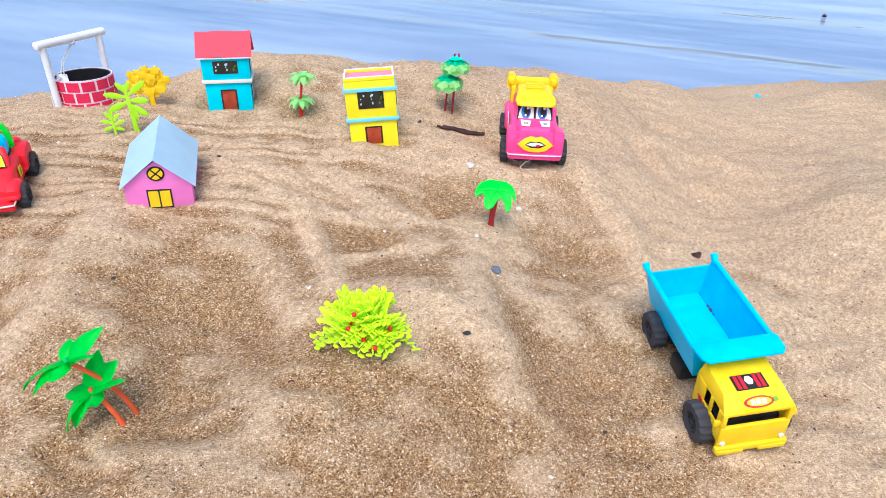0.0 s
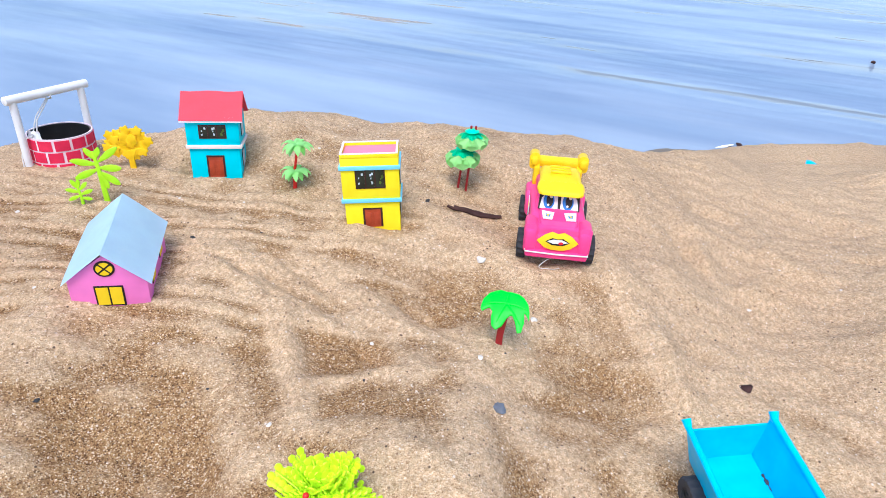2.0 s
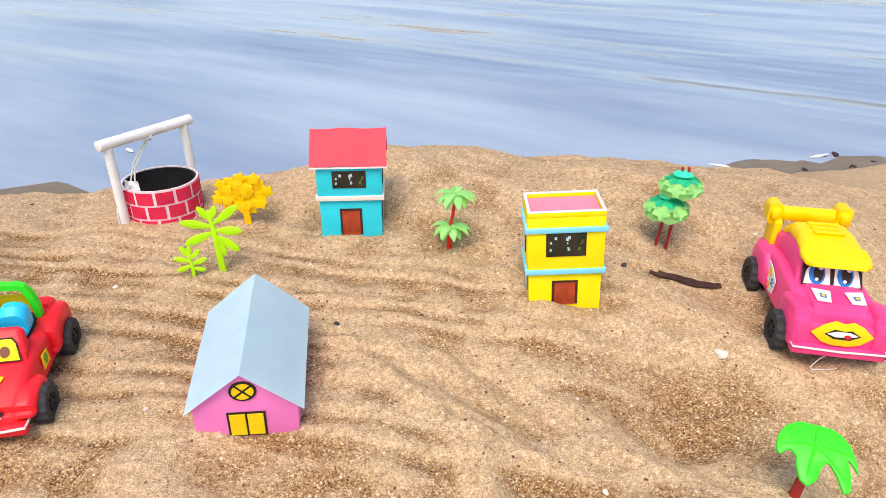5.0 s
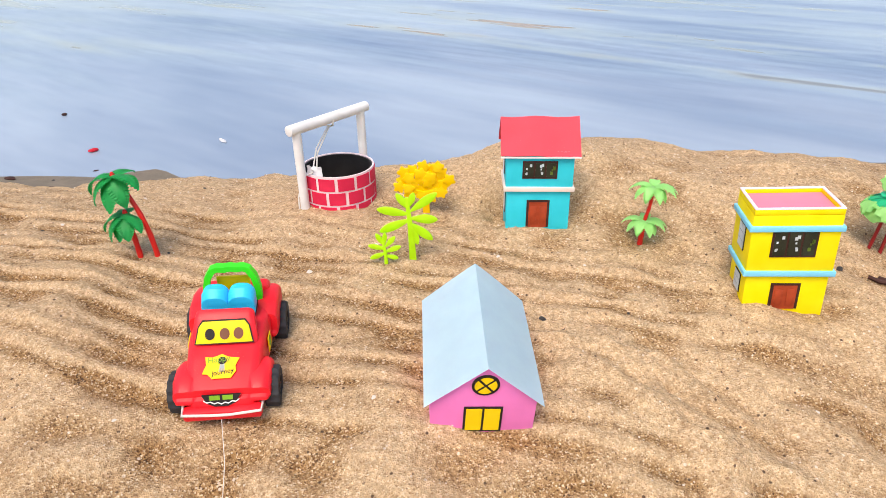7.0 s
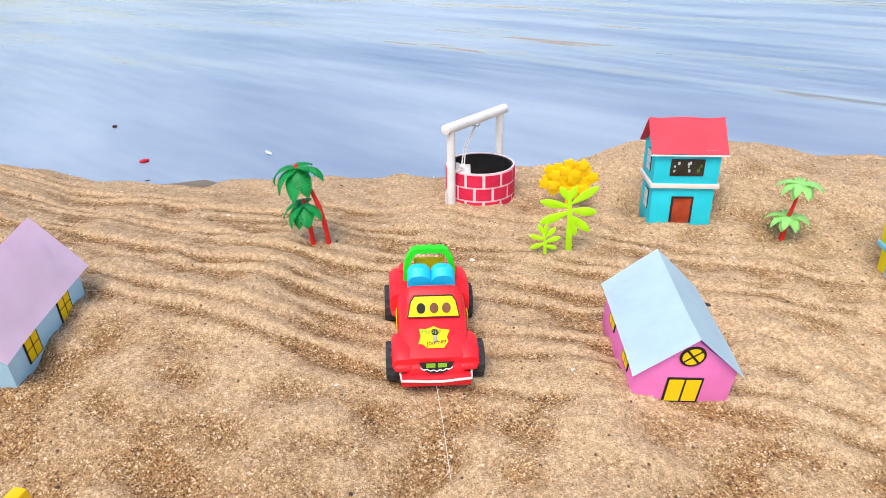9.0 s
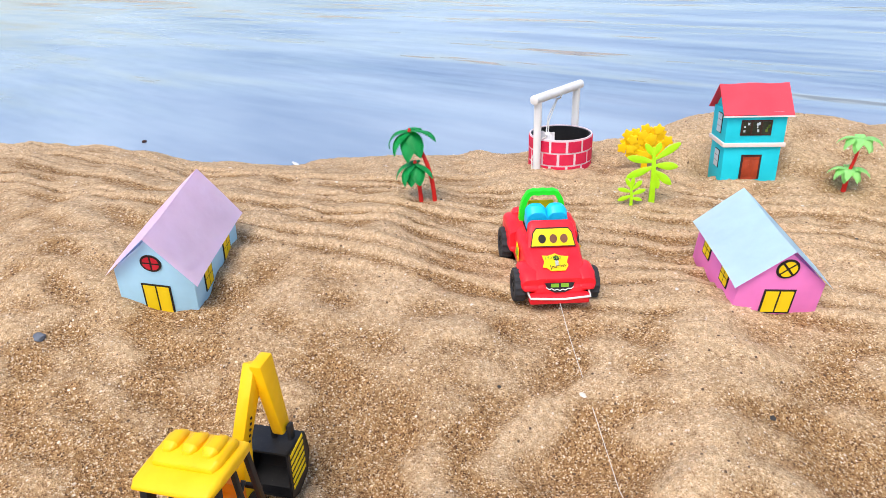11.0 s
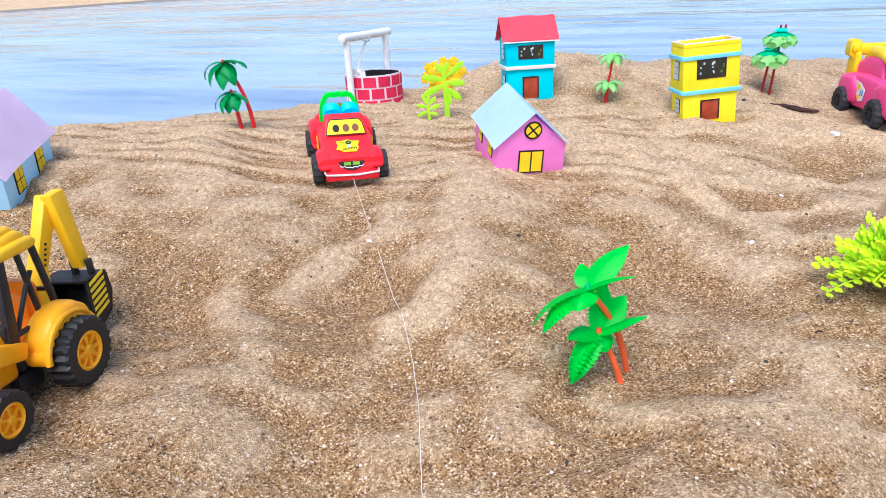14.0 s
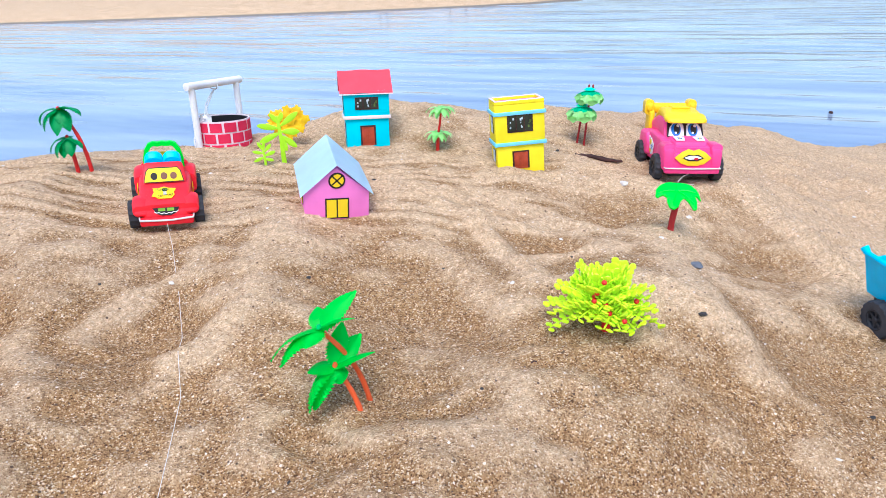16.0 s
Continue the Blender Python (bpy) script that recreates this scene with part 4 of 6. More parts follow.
    for k, (bx, by, bz) in enumerate(bar):
        a, b = bar[max(k - 1, 0)], bar[min(k + 1, len(bar) - 1)]
        n = Vector((-(b[2] - a[2]), 0, b[0] - a[0])).normalized() * 0.0021
        rings.append([Vector((bx, 0.028 + by + dy, bz)) + n * q for dy, q in ((-0.0026, -1), (0.0026, -1), (0.0026, 1), (-0.0026, 1))])
    band = ring_loft(rings)
    bmesh.ops.recalc_face_normals(band, faces=band.faces)
    part("roll_bar", band, GREEN, c, "bright green moulded flat roll bar")
    part("rear_plate", box(-0.011, 0.011, 0.033, 0.0355, 0.034, 0.050, 0.001), YELLOW, c, "yellow plastic rear plate")
    part("rear_deck", hull([(0.036, 0.028, 0.039, 0.0225), (0.046, 0.028, 0.038, 0.022), (0.0525, 0.024, 0.033, 0.020)], 0.004), RED, body)
    part("chassis", box(-0.019, 0.019, -0.046, 0.048, 0.004, 0.009, 0.001), BLACK, c)
    for s in (-1, 1):
        wheel(c, s * 0.0285, -0.033, 0.0115, 0.0125, 0.0088, RUBBER, BLACK, name="front_wheel")
        wheel(c, s * 0.0285, 0.031, 0.0120, 0.0130, 0.0088, RUBBER, BLACK, name="rear_wheel")
    return c


RCX, RCY, RCR = -0.4289, 0.5525, 20.7
rc = red_car(pose(RCX, RCY, 0.1576, 4.5, 4.0, RCR) @ Matrix.Diagonal((0.945, 0.93, 0.955, 1)))


# ---- pink car with a yellow cap
def pink_car(m):
    c = thing("toy_car", m, "hot pink toy car with yellow cap roof and eye stickers", "toy car")
    body = part("body", hull([(-0.050, 0.010, 0.031, 0.0275), (-0.046, 0.009, 0.036, 0.0285), (-0.030, 0.009, 0.0395, 0.0265), (-0.016, 0.009, 0.042, 0.0255), (0.012, 0.009, 0.043, 0.0255), (0.034, 0.009, 0.041, 0.0270), (0.046, 0.010, 0.039, 0.0265), (0.050, 0.012, 0.034, 0.024)], 0.005), PINK, c)
    part("cabin", hull([(-0.020, 0.038, 0.043, 0.0215), (-0.012, 0.038, 0.055, 0.0210), (-0.006, 0.038, 0.061, 0.0200), (0.016, 0.038, 0.061, 0.0195), (0.030, 0.038, 0.054, 0.021), (0.040, 0.036, 0.044, 0.022)], 0.005), PINK, body)
    part("bonnet_bulge", hull([(-0.044, 0.034, 0.0375, 0.016), (-0.040, 0.034, 0.041, 0.0175), (-0.022, 0.034, 0.0435, 0.0185), (-0.014, 0.034, 0.044, 0.0185)], 0.004), PINK, body)
    for s in (-1, 1):
        part("wing", hull([(-0.0515, 0.014, 0.036, 0.0055), (-0.048, 0.012, 0.0405, 0.006), (-0.034, 0.012, 0.0405, 0.006), (-0.020, 0.014, 0.036, 0.005)], 0.004), PINK, body, m=Matrix.Translation((s * 0.0245, 0, 0)))
        part("wing", hull([(0.012, 0.014, 0.030, 0.005), (0.020, 0.013, 0.039, 0.006), (0.040, 0.013, 0.039, 0.006), (0.048, 0.014, 0.032, 0.005)], 0.004), PINK, body, m=Matrix.Translation((s * 0.0240, 0, 0)))
    part("bumper", box(-0.0285, 0.0285, -0.0535, -0.046, 0.010, 0.017, 0.002), PINK, body)
    part("string_band", tube([(-0.029, -0.046, 0.0165), (-0.0285, -0.054, 0.0162), (0, -0.0545, 0.0158), (0.0285, -0.054, 0.0164), (0.029, -0.046, 0.0165)], 0.0007, 6), THREAD, body, "white string tied round the bumper")
    cap = part("cap_roof", hull([(-0.016, 0.056, 0.0605, 0.0205), (-0.010, 0.056, 0.0655, 0.0205), (0.004, 0.057, 0.0695, 0.0195), (0.018, 0.057, 0.068, 0.0195), (0.028, 0.053, 0.061, 0.0195)], 0.0065), YELLOW, c, "yellow cap-shaped roof with a brim")
    part("brim", hull([(-0.025, 0.0570, 0.0592, 0.0175), (-0.022, 0.0570, 0.0615, 0.0210), (-0.015, 0.0575, 0.0640, 0.0225), (-0.009, 0.058, 0.0655, 0.0215)], 0.003), YELLOW, cap)
    for k in range(3):
        part("roof_rib", box(-0.010, 0.010, 0.000 + k * 0.006, 0.003 + k * 0.006, 0.0685, 0.0708, 0.0008), YELLOW, cap)
    sp = part("spoiler", hull([(0.036, 0.058, 0.067, 0.0235), (0.040, 0.057, 0.0690, 0.024), (0.0445, 0.060, 0.0680, 0.0235)], 0.0035), YELLOW, c, "yellow rear spoiler")
    for s in (-1, 1):
        part("spoiler_end", hull([(0.031, 0.060, 0.070, 0.0040), (0.034, 0.056, 0.0735, 0.0052), (0.044, 0.056, 0.0735, 0.0052), (0.047, 0.060, 0.070, 0.0040)], 0.0045), YELLOW, sp, m=Matrix.Translation((s * 0.0245, 0, 0)))
        part("spoiler_post", hull([(0.030, 0.040, 0.060, 0.003), (0.040, 0.038, 0.066, 0.003), (0.046, 0.038, 0.064, 0.003)], 0.002), YELLOW, sp, m=Matrix.Translation((s * 0.0215, 0, 0)))
    # printed windscreen with two eyes
    p0, p1 = (-0.0212, 0.0415), (-0.0125, 0.0580)
    sm = slope_m(p0, p1) @ Matrix.Translation((0, 0, 0.0007))
    L = math.hypot(p1[0] - p0[0], p1[1] - p0[1])
    scr = part("windscreen_print", prism([(-0.0195, 0.0005), (0.0195, 0.0005), (0.0185, L), (-0.0185, L)], 0.0006, sm), INK, c, "black windscreen sticker with two blue eye shapes")
    for s in (-1, 1):
        eye = [(s * 0.0012, 0.0015), (s * 0.0016, L * 0.68), (s * 0.0055, L * 0.98), (s * 0.0115, L * 0.95), (s * 0.0165, L * 0.60), (s * 0.0182, 0.0012)]
        part("eye_print", prism(eye, 0.0004, sm @ Matrix.Translation((0, 0, 0.0004))), WHITE, scr)
        part("iris_print", prism(circle(-0.0008 + s * 0.0090, L * 0.44, 0.0052, L * 0.40), 0.0004, sm @ Matrix.Translation((0, 0, 0.0007))), PRINT_BLUE, scr)
        part("pupil_print", prism(circle(s * 0.0090, L * 0.46, 0.0032, L * 0.30), 0.0004, sm @ Matrix.Translation((0, 0, 0.0010))), INK, scr)
        part("glint_print", prism(circle(s * 0.0090 + 0.0012, L * 0.66, 0.0016, 0.0016, 12), 0.0004, sm @ Matrix.Translation((0, 0, 0.0013))), WHITE, scr)
        part("glint_print", prism(circle(s * 0.0090 - 0.0012, L * 0.24, 0.0011, 0.0011, 12), 0.0004, sm @ Matrix.Translation((0, 0, 0.0013))), WHITE, scr)
        part("lash_print", tube([sm @ Vector((s * 0.0014, L * 0.70, 0.0012)), sm @ Vector((s * 0.0055, L * 0.99, 0.0012)), sm @ Vector((s * 0.0115, L * 0.96, 0.0012)), sm @ Vector((s * 0.0175, L * 0.55, 0.0012))], 0.0005, 6), INK, scr)
    hm = slope_m((-0.044, 0.0385), (-0.020, 0.0440))
    for s in (-1, 1):
        q = [(s * 0.0065, 0.002), (s * 0.0150, 0.0025), (s * 0.0160, 0.013), (s * 0.0045, 0.0115)]
        hl = part("headlight_print", prism(q if s > 0 else q[::-1], 0.0006, hm @ Matrix.Translation((0, 0.003, 0.0022))), PAPER_PALE_PINK, c, "pale pink printed headlamp")
        q2 = [(s * 0.0075, 0.0036), (s * 0.0138, 0.004), (s * 0.0145, 0.0108), (s * 0.0062, 0.0098)]
        part("lamp_print", prism(q2 if s > 0 else q2[::-1], 0.0004, hm @ Matrix.Translation((0, 0.003, 0.0026))), WHITE, hl)
        q3 = [(s * 0.0088, 0.005), (s * 0.0122, 0.0052), (s * 0.0126, 0.0085), (s * 0.0082, 0.008)]
        part("lamp_print", prism(q3 if s > 0 else q3[::-1], 0.0004, hm @ Matrix.Translation((0, 0.003, 0.0029))), PRINT_BLUE, hl)
        star = [((s * 0.0105) + (0.0016 if i % 2 == 0 else 0.0007) * math.sin(math.pi * i / 5), 0.0066 + (0.0016 if i % 2 == 0 else 0.0007) * math.cos(math.pi * i / 5)) for i in range(10)]
        part("star_print", prism(star, 0.0004, hm @ Matrix.Translation((0, 0.003, 0.0032))), PRINT_YELLOW, hl)
    lm = on_front(-0.0503, 0.0265) @ pose(0, 0, 0, -4)
    lips = [(-0.0190, 0.0), (-0.0120, 0.0062), (-0.0055, 0.0092), (0.0, 0.0076), (0.0055, 0.0092), (0.0120, 0.0062), (0.0190, 0.0), (0.0120, -0.0060), (0.0050, -0.0080), (-0.0050, -0.0080), (-0.0120, -0.0060)]
    lp = part("lip_print", prism(lips, 0.0012, lm, 0.0002), PRINT_YELLOW, c, "yellow lip-shaped sticker with dark outline")
    part("lip_line", prism([(-0.0110, 0.0), (-0.005, 0.0036), (0, 0.0028), (0.005, 0.0036), (0.0110, 0.0), (0.005, -0.0032), (-0.005, -0.0032)], 0.0004, lm @ Matrix.Translation((0, 0, 0.0010))), INK, lp)
    part("teeth_print", prism([(-0.0095, 0.0003), (-0.004, 0.0024), (0.004, 0.0024), (0.0095, 0.0003), (0.004, -0.0010), (-0.004, -0.0016)], 0.0004, lm @ Matrix.Translation((0, 0, 0.0013))), WHITE, lp)
    part("tongue_print", prism(circle(0.003, -0.0008, 0.0022, 0.0014, 12), 0.0004, lm @ Matrix.Translation((0, 0, 0.0016))), PRINT_RED, lp)
    for s in (-1, 1):
        mk = (on_right(0.0262) if s > 0 else on_left(-0.0262)) @ Matrix.Translation((s * 0.006, 0, 0))
        sd = part("side_print", prism([(-0.010, 0.036), (-0.002, 0.0345), (0.008, 0.029), (0.006, 0.018), (-0.001, 0.0165), (-0.006, 0.023)], 0.0006, mk), WHITE, c, "white racing sticker with check flag and gold swirl")
        part("swirl_print", prism(circle(-0.003, 0.030, 0.0030, 0.0032), 0.0004, mk @ Matrix.Translation((0, 0, 0.0004))), PRINT_YELLOW, sd)
        part("swirl_print", prism(circle(-0.002, 0.0205, 0.0026, 0.0022), 0.0004, mk @ Matrix.Translation((0, 0, 0.0004))), GOLD, sd)
        for i in range(3):
            for j in range(2):
                part("check_print", prism(rect(0.0005 + i * 0.0018, 0.0023 + i * 0.0018, 0.0225 + (2 * j + i % 2) * 0.0015, 0.024 + (2 * j + i % 2) * 0.0015), 0.0004, mk @ Matrix.Translation((0, 0, 0.0004))), PRINT_BLUE, sd)
    part("chassis", box(-0.021, 0.021, -0.045, 0.045, 0.005, 0.011, 0.001), BLACK, c)
    for s in (-1, 1):
        wheel(c, s * 0.0315, -0.034, 0.0125, 0.0135, 0.0085, RUBBER, BLACK, 15, name="front_wheel")
        wheel(c, s * 0.0300, 0.032, 0.0125, 0.0135, 0.0085, RUBBER, BLACK, 15, name="rear_wheel")
    return c


PCX, PCY, PCR = 0.1029, 0.7097, -3.2
pc = pink_car(pose(PCX, PCY, 0.1335, -2.7, 1.7, PCR) @ Matrix.Diagonal((1.02, 1.22, 1.03, 1)))
for ch in pc.children:
    if "wheel" in ch.name:  # round wheels on the longer body
        ch.matrix_basis = ch.matrix_basis @ Matrix.Diagonal((1, 1.03 / 1.22, 1, 1))


# ---- dump truck
def dump_truck(m):
    c = thing("toy_dump_truck", m, "toy dump truck with sky blue tipper bed and yellow cab", "toy truck")
    part("chassis", joined(box(-0.012, 0.012, -0.068, 0.070, 0.010, 0.022, 0.001), box(-0.026, 0.026, -0.010, 0.010, 0.007, 0.022, 0.002), box(-0.020, 0.020, 0.026, 0.060, 0.012, 0.024, 0.002), box(-0.020, 0.020, -0.075, -0.035, 0.010, 0.019, 0.002)), BLACK, c)
    # bed: floor and flared walls with thickness, rim and visor
    z0, z1, wb, wt, yb, yf = 0.032, 0.067, 0.0225, 0.0300, 0.0690, -0.0290

    def slab(pts, n, t=0.0018):
        nv = Vector(n).normalized() * t
        a = [Vector(p) for p in pts]
        bm = ring_loft([a, [p + nv for p in a]])
        return bm

    bed = part("bed_floor", box(-wb, wb, yf + 0.006, yb - 0.003, z0 - 0.002, z0, 0.0004), CYAN, c)
    for s in (-1, 1):
        part("bed_side", slab([(s * wb, yf + 0.004, z0 - 0.002), (s * wt, yf, z1), (s * wt, yb, z1), (s * wb, yb - 0.003, z0 - 0.002)], (s, 0, -0.2)), CYAN, bed)
        part("bed_rim", joined(tube([(s * (wt + 0.0015), yf - 0.001, z1 + 0.0005), (s * (wt + 0.0015), yb, z1 + 0.0005)], 0.0024, 10), tube([(s * (wt + 0.0015), yb - 0.004, z1), (s * (wt + 0.002), yb + 0.0015, z1 + 0.004)], [0.0024, 0.0036], 10)), CYAN, bed)
    part("bed_front", slab([(-wb, yf + 0.006, z0 - 0.002), (wb, yf + 0.006, z0 - 0.002), (wt, yf, z1 + 0.004), (-wt, yf, z1 + 0.004)], (0, -1, -0.2)), CYAN, bed)
    part("bed_tailboard", slab([(-wb, yb - 0.004, z0 - 0.002), (wb, yb - 0.004, z0 - 0.002), (wt, yb - 0.0015, z1 - 0.006), (-wt, yb - 0.0015, z1 - 0.006)], (0, 1, -0.1)), CYAN, bed)
    vis = [(-0.0335, 0.0), (0.0335, 0.0), (0.0345, 0.004), (0.0330, 0.017), (0.0290, 0.0215), (-0.0290, 0.0215), (-0.0330, 0.017), (-0.0345, 0.004)]
    part("bed_visor", prism([(x, -y) for x, y in vis][::-1], 0.0025, Matrix.Translation((0, yf + 0.001, z1 + 0.0015)) @ pose(0, 0, 0, -4), 0.0008), CYAN, bed)
    # cab
    cab = part("cab_front", box(-0.0275, 0.0275, -0.0800, -0.0765, 0.010, 0.0335, 0.0012), YELLOW, c)
    part("cab_roof", ring_loft([[(-0.0270, -0.0775, 0.046), (0.0270, -0.0775, 0.046), (0.0270, -0.036, 0.046), (-0.0270, -0.036, 0.046)], [(-0.0272, -0.0770, 0.0485), (0.0272, -0.0770, 0.0485), (0.0272, -0.036, 0.0485), (-0.0272, -0.036, 0.0485)], [(-0.0235, -0.066, 0.0555), (0.0235, -0.066, 0.0555), (0.0235, -0.036, 0.057), (-0.0235, -0.036, 0.057)]]), YELLOW, cab)
    part("cab_back", box(-0.0268, 0.0268, -0.0375, -0.0355, 0.018, 0.047, 0.0005), YELLOW, cab)
    part("windscreen_frame", joined(box(-0.0278, -0.0240, -0.0795, -0.0755, 0.033, 0.0468, 0.0006), box(0.0240, 0.0278, -0.0795, -0.0755, 0.033, 0.0468, 0.0006), box(-0.0278, 0.0278, -0.0790, -0.0750, 0.0448, 0.0480, 0.0006)), YELLOW, cab)
    part("cab_bumper", joined(box(-0.0290, 0.0290, -0.0825, -0.0780, 0.007, 0.0130, 0.0012), box(-0.0275, -0.006, -0.0832, -0.0800, 0.0055, 0.010, 0.0008), box(0.006, 0.0275, -0.0832, -0.0800, 0.0055, 0.010, 0.0008)), YELLOW, cab)
    for s in (-1, 1):
        x0, x1 = sorted((s * 0.0262, s * 0.0278))
        part("cab_door", joined(box(x0, x1, -0.0775, -0.036, 0.018, 0.0315, 0.0005), box(x0, x1, -0.0775, -0.0715, 0.0315, 0.047, 0.0004), box(x0, x1, -0.0620, -0.0585, 0.0315, 0.047, 0.0004), box(x0, x1, -0.0500, -0.036, 0.0315, 0.047, 0.0004)), YELLOW, cab)
        part("mirror", box(*sorted((s * 0.0275, s * 0.0325)), -0.0775, -0.0750, 0.034, 0.040, 0.0008), YELLOW, cab)
        mk = on_right(0.0279) if s > 0 else on_left(-0.0279)
        sd = part("side_print", prism([(-0.014, 0.031), (-0.010, 0.032), (0.004, 0.027), (0.012, 0.021), (0.011, 0.0185), (-0.004, 0.0205)], 0.0005, mk @ Matrix.Translation((s * -0.0565, 0, 0))), PRINT_RED, c, "red and blue side sticker with pale lettering bars")
        part("word_bar", prism(rect(-0.007, -0.001, 0.0245, 0.0265), 0.0004, mk @ Matrix.Translation((s * -0.0565, 0, 0.0003))), WHITE, sd)
        part("flag_print", prism([(0.004, 0.0195), (0.011, 0.019), (0.0115, 0.0205), (0.005, 0.0235)], 0.0004, mk @ Matrix.Translation((s * -0.0565, 0, 0.0003))), PRINT_BLUE, sd)
    part("cab_interior", box(-0.024, 0.024, -0.071, -0.040, 0.012, 0.030, 0.002), BLACK, cab)
    part("seat", box(-0.014, 0.014, -0.050, -0.042, 0.030, 0.043, 0.003), BLACK, cab)
    rm = slope_m((-0.0770, 0.0487), (-0.066, 0.0557)) @ Matrix.Translation((0, 0, 0.0003))
    lg = part("roof_print", prism(circle(0.001, 0.0045, 0.0115, 0.0042), 0.0004, rm), PRINT_RED, c, "oval roof sticker with pale lettering bars")
    part("oval_print", prism(circle(0.001, 0.0045, 0.0095, 0.0032), 0.0004, rm @ Matrix.Translation((0, 0, 0.0003))), GOLD, lg)
    for i in range(3):
        part("word_bar", prism(rect(-0.0055 + i * 0.0043, -0.0022 + i * 0.0043, 0.0026, 0.0064), 0.0004, rm @ Matrix.Translation((0, 0, 0.0006))), WHITE, lg)
    part("flag_print", prism([(0.0125, 0.003), (0.016, 0.0035), (0.0155, 0.0062), (0.0125, 0.0065)], 0.0004, rm), PRINT_GREEN, lg)
    um = slope_m((-0.066, 0.0556), (-0.036, 0.0571)) @ Matrix.Translation((0, 0, 0.0003))
    up = part("roof_print", prism(rect(-0.0125, 0.0125, 0.0008, 0.014), 0.0004, um), INK, c, "black roof sticker with red bars")
    for i in (-1, 1):
        for j in (0.0055, 0.0095):
            part("stripe_print", prism(rect(i * j - 0.0014, i * j + 0.0014, 0.0015, 0.0135), 0.0004, um @ Matrix.Translation((0, 0, 0.0003))), PRINT_RED, up)
    part("badge_print", prism(circle(0, 0.0085, 0.0034, 0.0042, 6), 0.0004, um @ Matrix.Translation((0, 0, 0.0003))), WHITE, up)
    part("headlamp", joined(lathe([(0, 0), (0.0022, 0), (0.0018, 0.0016), (0, 0.002)], 14)), WHITE, cab, m=on_front(-0.0798, 0.0165) @ Matrix.Translation((-0.0235, 0, 0)))
    part("headlamp", joined(lathe([(0, 0), (0.0022, 0), (0.0018, 0.0016), (0, 0.002)], 14)), WHITE, cab, m=on_front(-0.0798, 0.0165) @ Matrix.Translation((0.0235, 0, 0)))
    for s in (-1, 1):
        wheel(c, s * 0.0310, -0.0565, 0.0150, 0.0155, 0.0125, RUBBER_GREY, RUBBER, 16, 0.58, name="front_wheel")
        wheel(c, s * 0.0275, 0.0420, 0.0175, 0.0155, 0.0125, RUBBER_GREY, RUBBER, 16, 0.58, name="rear_wheel")
    return c


TKX, TKY, TKR = 0.2184, 0.400, 6.8
tk = dump_truck(pose(TKX, TKY, 0.0644, 4.4, -4.5, TKR) @ Matrix.Diagonal((0.955, 0.979, 0.994, 1)))


# ---- backhoe loader
def limb(p0, p1, w, h0, h1, bevel=0.0015):
    """A tapered beam of width w between two points in a plane of constant x."""
    p0, p1 = Vector(p0), Vector(p1)
    d = (p1 - p0).normalized()
    n = d.cross(Vector((1, 0, 0))).normalized()
    ex = Vector((w / 2, 0, 0))
    bm = ring_loft([[p0 - ex - n * h0, p0 + ex - n * h0, p0 + ex + n * h0, p0 - ex + n * h0], [p1 - ex - n * h1, p1 + ex - n * h1, p1 + ex + n * h1, p1 - ex + n * h1]])
    bmesh.ops.bevel(bm, geom=bm.edges[:], offset=bevel, segments=2, profile=0.5, affect='EDGES', clamp_overlap=True)
    return bm


